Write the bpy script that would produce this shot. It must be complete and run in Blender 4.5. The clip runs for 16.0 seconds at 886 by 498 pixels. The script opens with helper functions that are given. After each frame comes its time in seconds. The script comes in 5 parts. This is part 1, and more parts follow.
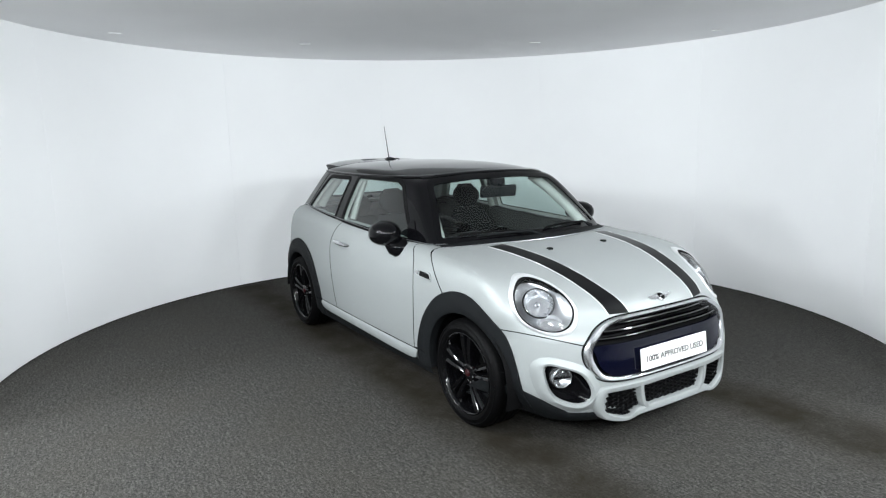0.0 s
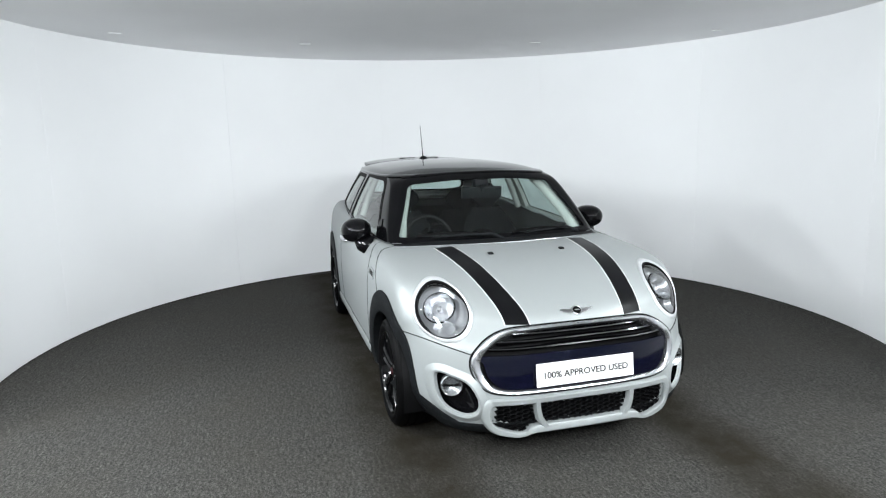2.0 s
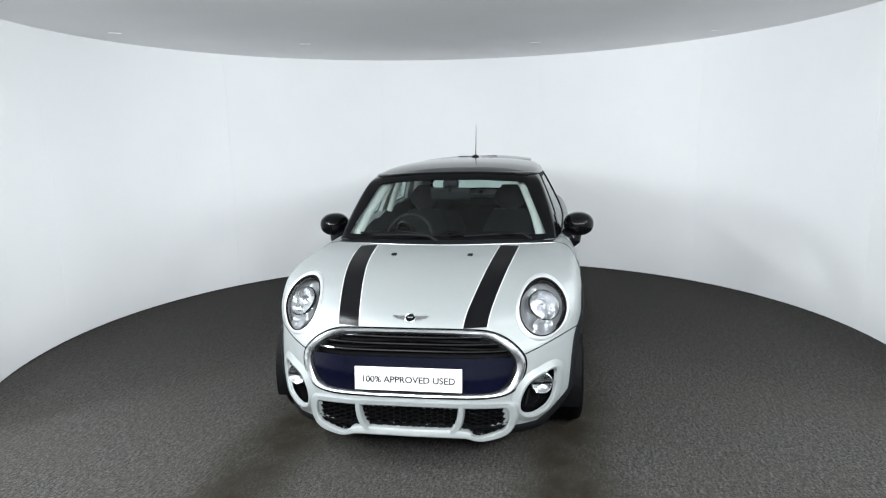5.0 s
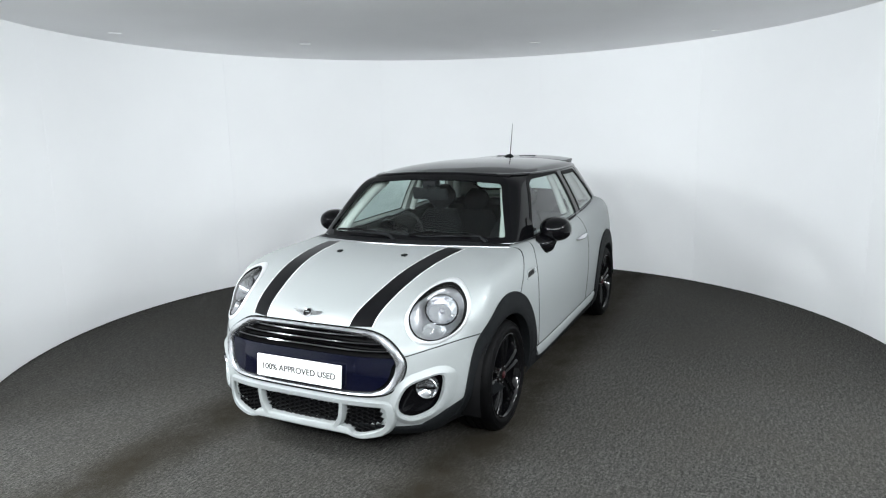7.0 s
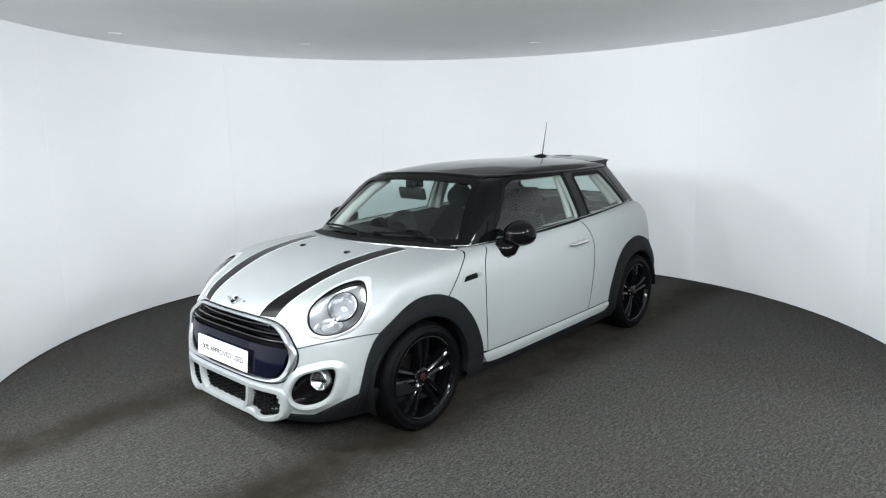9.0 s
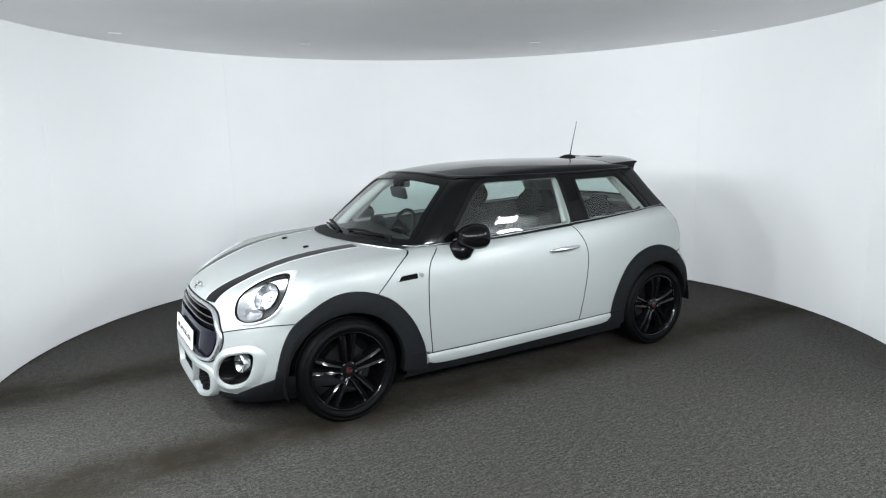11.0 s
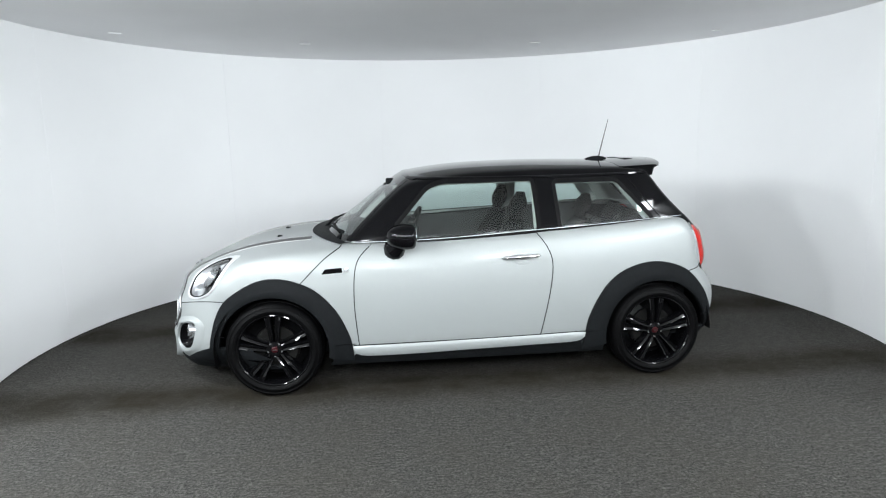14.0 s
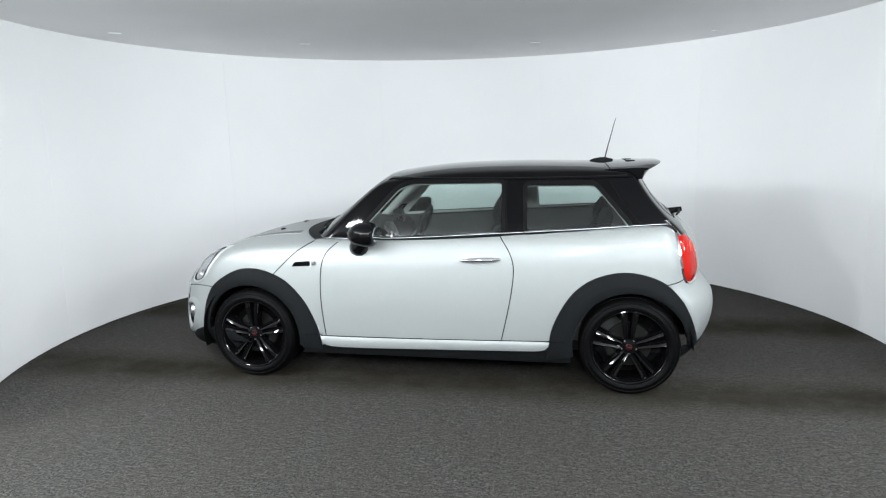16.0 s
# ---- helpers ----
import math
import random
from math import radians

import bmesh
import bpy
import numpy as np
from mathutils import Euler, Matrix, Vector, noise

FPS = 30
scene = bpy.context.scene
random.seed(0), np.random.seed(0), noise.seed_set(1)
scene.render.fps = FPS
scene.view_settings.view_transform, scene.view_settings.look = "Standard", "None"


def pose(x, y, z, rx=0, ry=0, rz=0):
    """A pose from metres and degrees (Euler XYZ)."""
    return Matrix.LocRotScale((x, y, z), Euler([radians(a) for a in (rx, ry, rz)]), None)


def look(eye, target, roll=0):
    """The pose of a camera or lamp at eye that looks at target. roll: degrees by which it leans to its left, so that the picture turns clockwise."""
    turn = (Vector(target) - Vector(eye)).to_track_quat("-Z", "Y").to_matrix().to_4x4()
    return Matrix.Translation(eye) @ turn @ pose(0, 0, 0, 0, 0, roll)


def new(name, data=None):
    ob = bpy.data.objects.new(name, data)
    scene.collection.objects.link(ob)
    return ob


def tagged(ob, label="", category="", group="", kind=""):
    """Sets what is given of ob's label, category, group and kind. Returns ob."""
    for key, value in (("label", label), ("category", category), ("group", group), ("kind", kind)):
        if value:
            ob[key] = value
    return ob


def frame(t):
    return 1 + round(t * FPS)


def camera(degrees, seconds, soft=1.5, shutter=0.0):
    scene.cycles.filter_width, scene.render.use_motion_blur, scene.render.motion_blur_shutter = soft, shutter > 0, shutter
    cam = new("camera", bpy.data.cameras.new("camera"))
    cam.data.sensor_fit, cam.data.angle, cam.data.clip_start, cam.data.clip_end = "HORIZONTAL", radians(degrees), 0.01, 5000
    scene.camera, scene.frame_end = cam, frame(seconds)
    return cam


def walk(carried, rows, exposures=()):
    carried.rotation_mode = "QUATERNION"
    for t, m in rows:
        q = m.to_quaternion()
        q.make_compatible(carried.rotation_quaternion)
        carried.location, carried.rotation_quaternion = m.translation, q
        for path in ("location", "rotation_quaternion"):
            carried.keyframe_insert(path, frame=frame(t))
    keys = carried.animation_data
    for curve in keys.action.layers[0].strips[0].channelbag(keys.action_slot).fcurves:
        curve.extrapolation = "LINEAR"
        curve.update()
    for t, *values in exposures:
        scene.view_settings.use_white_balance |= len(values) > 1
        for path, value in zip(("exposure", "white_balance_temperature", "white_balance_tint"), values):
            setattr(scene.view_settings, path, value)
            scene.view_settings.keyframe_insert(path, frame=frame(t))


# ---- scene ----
from mathutils.bvhtree import BVHTree

# ---- camera: it stands still ----
EYE = (0.0, -4.9525, 1.6224)
cam = camera(68.37, 16.0, soft=1.2)
CAM_POSE = Matrix.Translation(EYE) @ pose(0, 0, 0, 90 - 9.901, 0, 1.018) @ pose(0, 0, 0, 0, 0, -1.368)
walk(cam, [(0, CAM_POSE), (16, CAM_POSE)], exposures=[(0, 0.0, 6500, 10), (16, 0.0, 6500, 10)])

# ---- light ----
world = bpy.data.worlds.new("dim_hall")
world.use_nodes = True
world.node_tree.nodes["Background"].inputs[0].default_value = (0.75, 0.85, 1.0, 1)
world.node_tree.nodes["Background"].inputs[1].default_value = 0.03
scene.world = world
ROOM_X, ROOM_Y, ROOM_R, ROOM_H = -0.02, 0.07, 3.25, 2.53
# place and turn of each flat ceiling panel, and its power
PANELS = [(2.65, -1.65, 34, 30), (-2.35, -2.25, -34, 82)]


def panel_lamp(x, y, turn, power):
    lamp = bpy.data.lights.new("panel_lamp", "AREA")
    lamp.shape, lamp.size, lamp.size_y, lamp.energy = "SQUARE", 0.32, 0.32, power
    lamp.color = (0.915, 0.97, 1.0)
    ob = new("panel_lamp", lamp)
    ob.matrix_world = pose(x, y, ROOM_H - 0.03, 0, 0, turn)
    return ob


for q in PANELS:
    panel_lamp(*q)

# place of each tilted panel, the x of the spot on the wall at which it points, and its power
# door mirror glints suggest five lamps; two are added to soften wall shadows
STUDIO = [(-3.7, -2.3, 2.28, 1.6, 74), (3.7, -2.3, 2.28, -1.6, 50), (-2.8, -3.9, 2.3, 0.4, 80), (2.8, -3.9, 2.3, -0.4, 77),
          (-1.4, -5.0, 2.3, -1.6, 70), (1.4, -5.0, 2.3, 1.6, 78), (0.0, -5.8, 2.3, 0.0, 88)]


def studio_lamp(x, y, z, aim, power):
    lamp = bpy.data.lights.new("softbox_lamp", "AREA")
    lamp.shape, lamp.size, lamp.size_y, lamp.energy = "RECTANGLE", 0.42, 0.42, power
    lamp.color = (0.915, 0.97, 1.0)
    new("softbox_lamp", lamp).matrix_world = look((x, y, z), (aim, 2.3, 1.6))


for q in STUDIO:
    studio_lamp(*q)


# ---- materials ----
def material(name, color, rough=0.5, metal=0.0, coat=0.0, spec=0.5, noise_scale=0.0, vary=0.0, bump=0.0, bump_scale=60.0, rough_vary=0.0,
             emit=0.0, transmission=0.0, ior=1.45, coat_rough=0.03, flake=0.0):
    m = bpy.data.materials.new(name)
    m.use_nodes = True
    nt = m.node_tree
    b = nt.nodes["Principled BSDF"]
    b.inputs["Base Color"].default_value = (*color, 1)
    b.inputs["Roughness"].default_value = rough
    b.inputs["Metallic"].default_value = metal
    b.inputs["Coat Weight"].default_value = coat
    b.inputs["Coat Roughness"].default_value = coat_rough
    b.inputs["Specular IOR Level"].default_value = spec
    b.inputs["Transmission Weight"].default_value = transmission
    b.inputs["IOR"].default_value = ior
    if emit:
        b.inputs["Emission Color"].default_value = (*color, 1)
        b.inputs["Emission Strength"].default_value = emit
    tc = nt.nodes.new("ShaderNodeTexCoord")
    if vary:
        n = nt.nodes.new("ShaderNodeTexNoise")
        n.inputs["Scale"].default_value, n.inputs["Detail"].default_value = noise_scale, 6
        nt.links.new(tc.outputs["Object"], n.inputs["Vector"])
        r = nt.nodes.new("ShaderNodeMapRange")
        r.inputs[1].default_value, r.inputs[2].default_value = 0.3, 0.7
        r.inputs[3].default_value, r.inputs[4].default_value = 1 - vary, 1 + vary
        nt.links.new(n.outputs["Fac"], r.inputs[0])
        mx = nt.nodes.new("ShaderNodeVectorMath")
        mx.operation = "SCALE"
        mx.inputs[0].default_value = color
        nt.links.new(r.outputs[0], mx.inputs["Scale"])
        nt.links.new(mx.outputs[0], b.inputs["Base Color"])
        if rough_vary:
            r2 = nt.nodes.new("ShaderNodeMapRange")
            r2.inputs[1].default_value, r2.inputs[2].default_value = 0.3, 0.7
            r2.inputs[3].default_value, r2.inputs[4].default_value = rough - rough_vary, rough + rough_vary
            nt.links.new(n.outputs["Fac"], r2.inputs[0])
            nt.links.new(r2.outputs[0], b.inputs["Roughness"])
    if bump:
        n = nt.nodes.new("ShaderNodeTexNoise")
        n.inputs["Scale"].default_value, n.inputs["Detail"].default_value = bump_scale, 4
        nt.links.new(tc.outputs["Object"], n.inputs["Vector"])
        k = nt.nodes.new("ShaderNodeBump")
        k.inputs["Strength"].default_value, k.inputs["Distance"].default_value = bump, 0.004
        nt.links.new(n.outputs["Fac"], k.inputs["Height"])
        nt.links.new(k.outputs["Normal"], b.inputs["Normal"])
    if flake:
        n = nt.nodes.new("ShaderNodeTexVoronoi")
        n.inputs["Scale"].default_value = 1400
        nt.links.new(tc.outputs["Object"], n.inputs["Vector"])
        k = nt.nodes.new("ShaderNodeBump")
        k.inputs["Strength"].default_value, k.inputs["Distance"].default_value = flake, 0.0005
        nt.links.new(n.outputs["Distance"], k.inputs["Height"])
        nt.links.new(k.outputs["Normal"], b.inputs["Normal"])
    return m


def carpet_material(name, shaded_tracks):
    """Dark grey needle-felt carpet: fibres, worn blotches and, on the turntable, two brown tyre-track bands along x
    with shade beside the car painted in.
    """
    m = material(name, (0.06, 0.058, 0.055), 0.95, spec=0.1)
    nt = m.node_tree
    b = nt.nodes["Principled BSDF"]
    tc = nt.nodes.new("ShaderNodeTexCoord")

    def noise_tex(scale, detail, rough=0.6):
        n = nt.nodes.new("ShaderNodeTexNoise")
        n.inputs["Scale"].default_value, n.inputs["Detail"].default_value, n.inputs["Roughness"].default_value = scale, detail, rough
        nt.links.new(tc.outputs["Object"], n.inputs["Vector"])
        return n

    def ramp(src, lo, hi, a, c):
        r = nt.nodes.new("ShaderNodeMapRange")
        r.inputs[1].default_value, r.inputs[2].default_value, r.inputs[3].default_value, r.inputs[4].default_value = lo, hi, a, c
        nt.links.new(src, r.inputs[0])
        return r.outputs[0]

    def mix(fac, a, c, mode="MIX"):
        x = nt.nodes.new("ShaderNodeMix")
        x.data_type, x.blend_type = "RGBA", mode
        for s, v in ((0, fac), (6, a), (7, c)):
            if isinstance(v, (tuple, float)):
                x.inputs[s].default_value = v
            else:
                nt.links.new(v, x.inputs[s])
        return x.outputs[2]

    fibre, tuft, blotch, lay_dir = noise_tex(70, 5, 0.9), noise_tex(24, 5, 0.85), noise_tex(1.6, 5), noise_tex(1.0, 5, 0.85)
    comb = nt.nodes.new("ShaderNodeMapping")
    comb.inputs["Rotation"].default_value, comb.inputs["Scale"].default_value = (0, 0, 0.5), (16, 75, 30)
    nt.links.new(tc.outputs["Object"], comb.inputs["Vector"])
    nt.links.new(comb.outputs[0], lay_dir.inputs["Vector"])
    col = mix(ramp(fibre.outputs["Fac"], 0.40, 0.62, 0.0, 1.0), (0.006, 0.006, 0.0055, 1), (0.112, 0.109, 0.101, 1))
    col = mix(ramp(tuft.outputs["Fac"], 0.40, 0.66, 0.0, 0.6), col, (0.022, 0.021, 0.0195, 1))
    col = mix(ramp(lay_dir.outputs["Fac"], 0.44, 0.60, 0.0, 0.55), col, (0.012, 0.012, 0.011, 1))
    col = mix(ramp(lay_dir.outputs["Fac"], 0.46, 0.34, 0.0, 0.30), col, (0.115, 0.112, 0.104, 1))
    col = mix(ramp(blotch.outputs["Fac"], 0.42, 0.7, 0.0, 0.3), col, (0.04, 0.036, 0.029, 1))
    if shaded_tracks:
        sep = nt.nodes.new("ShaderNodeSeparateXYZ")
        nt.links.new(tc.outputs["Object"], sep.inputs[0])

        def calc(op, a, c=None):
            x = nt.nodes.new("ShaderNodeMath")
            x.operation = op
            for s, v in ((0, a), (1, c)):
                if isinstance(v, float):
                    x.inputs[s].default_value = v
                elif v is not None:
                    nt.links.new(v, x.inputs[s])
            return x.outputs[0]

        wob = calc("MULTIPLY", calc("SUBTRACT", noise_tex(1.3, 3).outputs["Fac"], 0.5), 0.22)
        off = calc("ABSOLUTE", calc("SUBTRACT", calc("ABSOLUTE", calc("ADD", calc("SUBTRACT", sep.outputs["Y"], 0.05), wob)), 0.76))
        # each tyre mark is widened and darkened to paint in shade beside the car
        track_shade = ramp(off, 0.08, 0.34, 1.0, 0.0)
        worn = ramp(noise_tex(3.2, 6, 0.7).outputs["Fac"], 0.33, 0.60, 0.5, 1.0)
        col = mix(calc("MULTIPLY", track_shade, worn), col, (0.015, 0.0125, 0.0085, 1))
    nt.links.new(col, b.inputs["Base Color"])
    k = nt.nodes.new("ShaderNodeBump")
    k.inputs["Strength"].default_value, k.inputs["Distance"].default_value = 0.8, 0.004
    nt.links.new(fibre.outputs["Fac"], k.inputs["Height"])
    nt.links.new(k.outputs["Normal"], b.inputs["Normal"])
    return m


def clear_glass(name, tint, gloss=0.036):
    """Thin car glass: mostly seen through, with a mirror-like sheen."""
    m = bpy.data.materials.new(name)
    m.use_nodes = True
    nt = m.node_tree
    nt.nodes.clear()
    out = nt.nodes.new("ShaderNodeOutputMaterial")
    t, g, x = (nt.nodes.new("ShaderNode" + n) for n in ("BsdfTransparent", "BsdfGlossy", "MixShader"))
    t.inputs[0].default_value = (*tint, 1)
    g.inputs["Roughness"].default_value = 0.02
    lw = nt.nodes.new("ShaderNodeLayerWeight")
    lw.inputs["Blend"].default_value = 0.5
    pw, sc = nt.nodes.new("ShaderNodeMath"), nt.nodes.new("ShaderNodeMath")
    pw.operation, pw.inputs[1].default_value = "POWER", 4.0
    sc.operation, sc.inputs[1].default_value, sc.inputs[2].default_value = "MULTIPLY_ADD", 0.85, gloss
    nt.links.new(lw.outputs["Facing"], pw.inputs[0])
    nt.links.new(pw.outputs[0], sc.inputs[0])
    nt.links.new(sc.outputs[0], x.inputs[0])
    nt.links.new(t.outputs[0], x.inputs[1])
    nt.links.new(g.outputs[0], x.inputs[2])
    nt.links.new(x.outputs[0], out.inputs[0])
    return m


WALL = material("wall_white_laminate", (0.86, 0.87, 0.875), 0.5, spec=0.2, noise_scale=0.9, vary=0.02, bump=0.03, bump_scale=8)
WALL_EDGE = material("wall_joint", (0.80, 0.80, 0.81), 0.6)
CEIL = material("ceiling_white_film", (0.86, 0.86, 0.87), 0.55, spec=0.2, noise_scale=1.2, vary=0.02)
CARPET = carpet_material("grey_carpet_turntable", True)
CARPET_STILL = carpet_material("grey_carpet", False)
PAINT = material("white_silver_paint", (0.278, 0.296, 0.294), 0.52, metal=0.32, coat=0.12, coat_rough=0.08, flake=0.05)
BLACK_PAINT = material("black_roof_paint", (0.0025, 0.0025, 0.003), 0.06, spec=0.2)
GLOSS = material("gloss_black_plastic", (0.0025, 0.0025, 0.003), 0.09, spec=0.16)
PLASTIC = material("black_grained_plastic", (0.006, 0.0068, 0.0076), 0.6, spec=0.12, noise_scale=30, vary=0.15, bump=0.15, bump_scale=700)
SEAL = material("black_rubber", (0.003, 0.003, 0.0033), 0.6, spec=0.1)
GAP = material("dark_panel_gap", (0.004, 0.004, 0.0045), 0.9, spec=0.05)
SURROUND = material("satin_chrome_surround", (0.62, 0.63, 0.65), 0.24, metal=0.95)
CHROME = material("chrome", (0.75, 0.75, 0.77), 0.10, metal=1.0)
SATIN = material("satin_grey_trim", (0.35, 0.36, 0.37), 0.3, metal=0.8)
SOFT_CHROME = material("bright_satin_chrome", (0.36, 0.37, 0.385), 0.36, metal=1.0)
NAVY = material("dark_blue_paint", (0.0016, 0.002, 0.0075), 0.08, spec=0.4)
TYRE = material("tyre_rubber", (0.0018, 0.0018, 0.002), 0.55, spec=0.07, noise_scale=40, vary=0.2, bump=0.1, bump_scale=120)
RIM = material("gloss_black_alloy", (0.0022, 0.0022, 0.0026), 0.06, spec=0.36, coat=0.08)
DISC = material("brake_disc_steel", (0.035, 0.035, 0.034), 0.35, metal=0.9)
RED = material("dark_red_cap", (0.024, 0.0025, 0.004), 0.35, spec=0.2)
PLATE = material("white_plate", (0.80, 0.80, 0.78), 0.4)
INK = material("plate_ink", (0.02, 0.02, 0.02), 0.6)
GLASS = clear_glass("clear_car_glass", (0.78, 0.885, 0.86))
SIDE_GLASS = clear_glass("clear_side_glass", (0.78, 0.885, 0.86), 0.075)
LENS = clear_glass("clear_lamp_lens", (0.93, 0.94, 0.95))
REFLECTOR = material("lamp_reflector", (0.52, 0.53, 0.545), 0.2, metal=0.9)
LAMP_GREY = material("lamp_bowl_grey", (0.42, 0.43, 0.44), 0.28, metal=0.75)
RING = material("satin_headlight_ring", (0.52, 0.53, 0.54), 0.4, metal=0.45)
TAIL = material("red_tail_lens", (0.30, 0.008, 0.005), 0.12, spec=0.3, coat=0.1)
TAIL_LIGHT = material("pale_red_lens_insert", (0.42, 0.035, 0.015), 0.15, coat=0.3)
STRIPE = material("black_bonnet_stripe", (0.0035, 0.0035, 0.004), 0.28, spec=0.13)
STRIPE_EDGE = material("white_stripe_edge", (0.75, 0.76, 0.76), 0.35)
MESH = material("black_honeycomb", (0.0025, 0.0025, 0.0028), 0.45, spec=0.08)
SLAT = material("gloss_black_slat", (0.003, 0.003, 0.0035), 0.12, spec=0.5, coat=0.6)
FABRIC = material("anthracite_cloth", (0.006, 0.0065, 0.007), 0.9, spec=0.08, noise_scale=50, vary=0.2)
DOOR_TRIM = material("charcoal_door_trim", (0.03, 0.032, 0.031), 0.55, spec=0.3, noise_scale=20, vary=0.1)
DASH = material("black_soft_dashboard", (0.009, 0.009, 0.0095), 0.6, spec=0.25, bump=0.15, bump_scale=500)
HEADLINER = material("pale_grey_headliner", (0.34, 0.355, 0.335), 0.9, noise_scale=30, vary=0.04)
MIRROR = material("mirror_glass", (0.8, 0.82, 0.84), 0.02, metal=1.0)
LED = material("led_diffuser", (0.9, 0.92, 0.95), 0.5)
FRAME_W = material("white_metal_frame", (0.78, 0.78, 0.79), 0.4)


# ---- mesh helpers ----
def mesh_object(name, bm, mat, parent=None, label="", smooth=True, kind="", normal_of=None):
    me = bpy.data.meshes.new(name)
    bmesh.ops.recalc_face_normals(bm, faces=bm.faces)
    bm.to_mesh(me)
    bm.free()
    for m in mat if isinstance(mat, (list, tuple)) else [mat]:
        me.materials.append(m)
    if smooth:
        for p in me.polygons:
            p.use_smooth = True
        if normal_of is None:
            me.set_sharp_from_angle(angle=radians(38))
        else:
            me.normals_split_custom_set_from_vertices(normal_of(np.array([v.co for v in me.vertices])))
    ob = new(name, me)
    if parent is not None:
        ob.parent = parent
    if label or kind:
        tagged(ob, label, kind=kind)
    return ob


def part(name, bm, mat, parent, label="", smooth=True):
    return mesh_object(name, bm, mat, parent, label, smooth)


def grid_faces(bm, rows, closed=False):
    """Skin rows of equally many points; closed joins the ends of each row."""
    vs = [[bm.verts.new(p) for p in r] for r in rows]
    for a, b in zip(vs, vs[1:]):
        n = len(a)
        for i in range(n if closed else n - 1):
            j = (i + 1) % n
            bm.faces.new((a[i], a[j], b[j], b[i]))
    return vs


def box(bm, x0, x1, y0, y1, z0, z1, bevel=0.0, m=None):
    r = bmesh.ops.create_cube(bm, size=1)
    vs = r["verts"]
    for v in vs:
        v.co = Vector((x0 + (v.co.x + 0.5) * (x1 - x0), y0 + (v.co.y + 0.5) * (y1 - y0), z0 + (v.co.z + 0.5) * (z1 - z0)))
    if m is not None:
        bmesh.ops.transform(bm, matrix=m, verts=vs)
    if bevel:
        es = {e for v in vs for e in v.link_edges}
        bmesh.ops.bevel(bm, geom=list(es), offset=bevel, segments=2, affect="EDGES", profile=0.5)


def revolve(bm, profile, n=48, axis="y", start=0.0, span=360.0, m=None):
    """Turn (r, h) points about an axis."""
    rows = []
    steps = n if span >= 360 else n + 1
    for i in range(steps):
        a = radians(start + span * i / n)
        row = []
        for r, h in profile:
            c, s = r * math.cos(a), r * math.sin(a)
            p = Vector((c, h, s)) if axis == "y" else Vector((c, s, h)) if axis == "z" else Vector((h, c, s))
            row.append(m @ p if m is not None else p)
        rows.append(row)
    if span >= 360:
        rows.append(None)
        vs = [[bm.verts.new(p) for p in r] for r in rows[:-1]]
        vs.append(vs[0])
        for a, b in zip(vs, vs[1:]):
            for i in range(len(a) - 1):
                bm.faces.new((a[i], a[i + 1], b[i + 1], b[i]))
    else:
        grid_faces(bm, rows)


def tube(bm, pts, r, n=8, cap=True):
    """A round bar along points; r is one radius or one for each point."""
    pts = [Vector(p) for p in pts]
    rr = r if isinstance(r, (list, tuple)) else [r] * len(pts)
    rows = []
    up = Vector((0.13, 0.29, 0.95))
    for i, p in enumerate(pts):
        d = (pts[min(i + 1, len(pts) - 1)] - pts[max(i - 1, 0)]).normalized()
        a = d.cross(up).normalized()
        b = d.cross(a)
        rows.append([p + rr[i] * (a * math.cos(2 * math.pi * k / n) + b * math.sin(2 * math.pi * k / n)) for k in range(n)])
    vs = grid_faces(bm, rows, closed=True)
    if cap:
        bm.faces.new(vs[0])
        bm.faces.new(vs[-1])


def smooth_path(pts, n, closed=False):
    """n points evenly along a Catmull-Rom curve through pts."""
    P = [np.array(p, float) for p in pts]
    k = len(P)
    out = []
    seg = k if closed else k - 1
    for i in range(seg):
        p0, p1, p2, p3 = (P[(i + j) % k] if closed else P[min(max(i + j, 0), k - 1)] for j in (-1, 0, 1, 2))
        for t in np.linspace(0, 1, 12, endpoint=False):
            out.append(0.5 * (2 * p1 + (p2 - p0) * t + (2 * p0 - 5 * p1 + 4 * p2 - p3) * t * t + (3 * p1 - p0 - 3 * p2 + p3) * t ** 3))
    out.append(P[0] if closed else P[-1])
    out = np.array(out)
    d = np.concatenate([[0], np.cumsum(np.linalg.norm(np.diff(out, axis=0), axis=1))])
    s = np.linspace(0, d[-1], n, endpoint=not closed)
    return np.stack([np.interp(s, d, out[:, j]) for j in range(out.shape[1])], 1)


def rounded_poly(pts, r, n=100):
    """A closed outline of straight edges with rounded corners."""
    P = [np.array(p, float) for p in pts]
    out = []
    for i in range(len(P)):
        a, c, d = P[i - 1], P[i], P[(i + 1) % len(P)]
        u, v = (a - c) / np.linalg.norm(a - c), (d - c) / np.linalg.norm(d - c)
        q = min(r, 0.45 * np.linalg.norm(a - c), 0.45 * np.linalg.norm(d - c))
        for t in np.linspace(0, 1, 8):
            out.append((1 - t) ** 2 * (c + u * q) + 2 * t * (1 - t) * c + t * t * (c + v * q))
    out.append(out[0])
    out = np.array(out)
    s = np.concatenate([[0], np.cumsum(np.linalg.norm(np.diff(out, axis=0), axis=1))])
    k = np.linspace(0, s[-1], n, endpoint=False)
    return np.stack([np.interp(k, s, out[:, j]) for j in range(2)], 1)


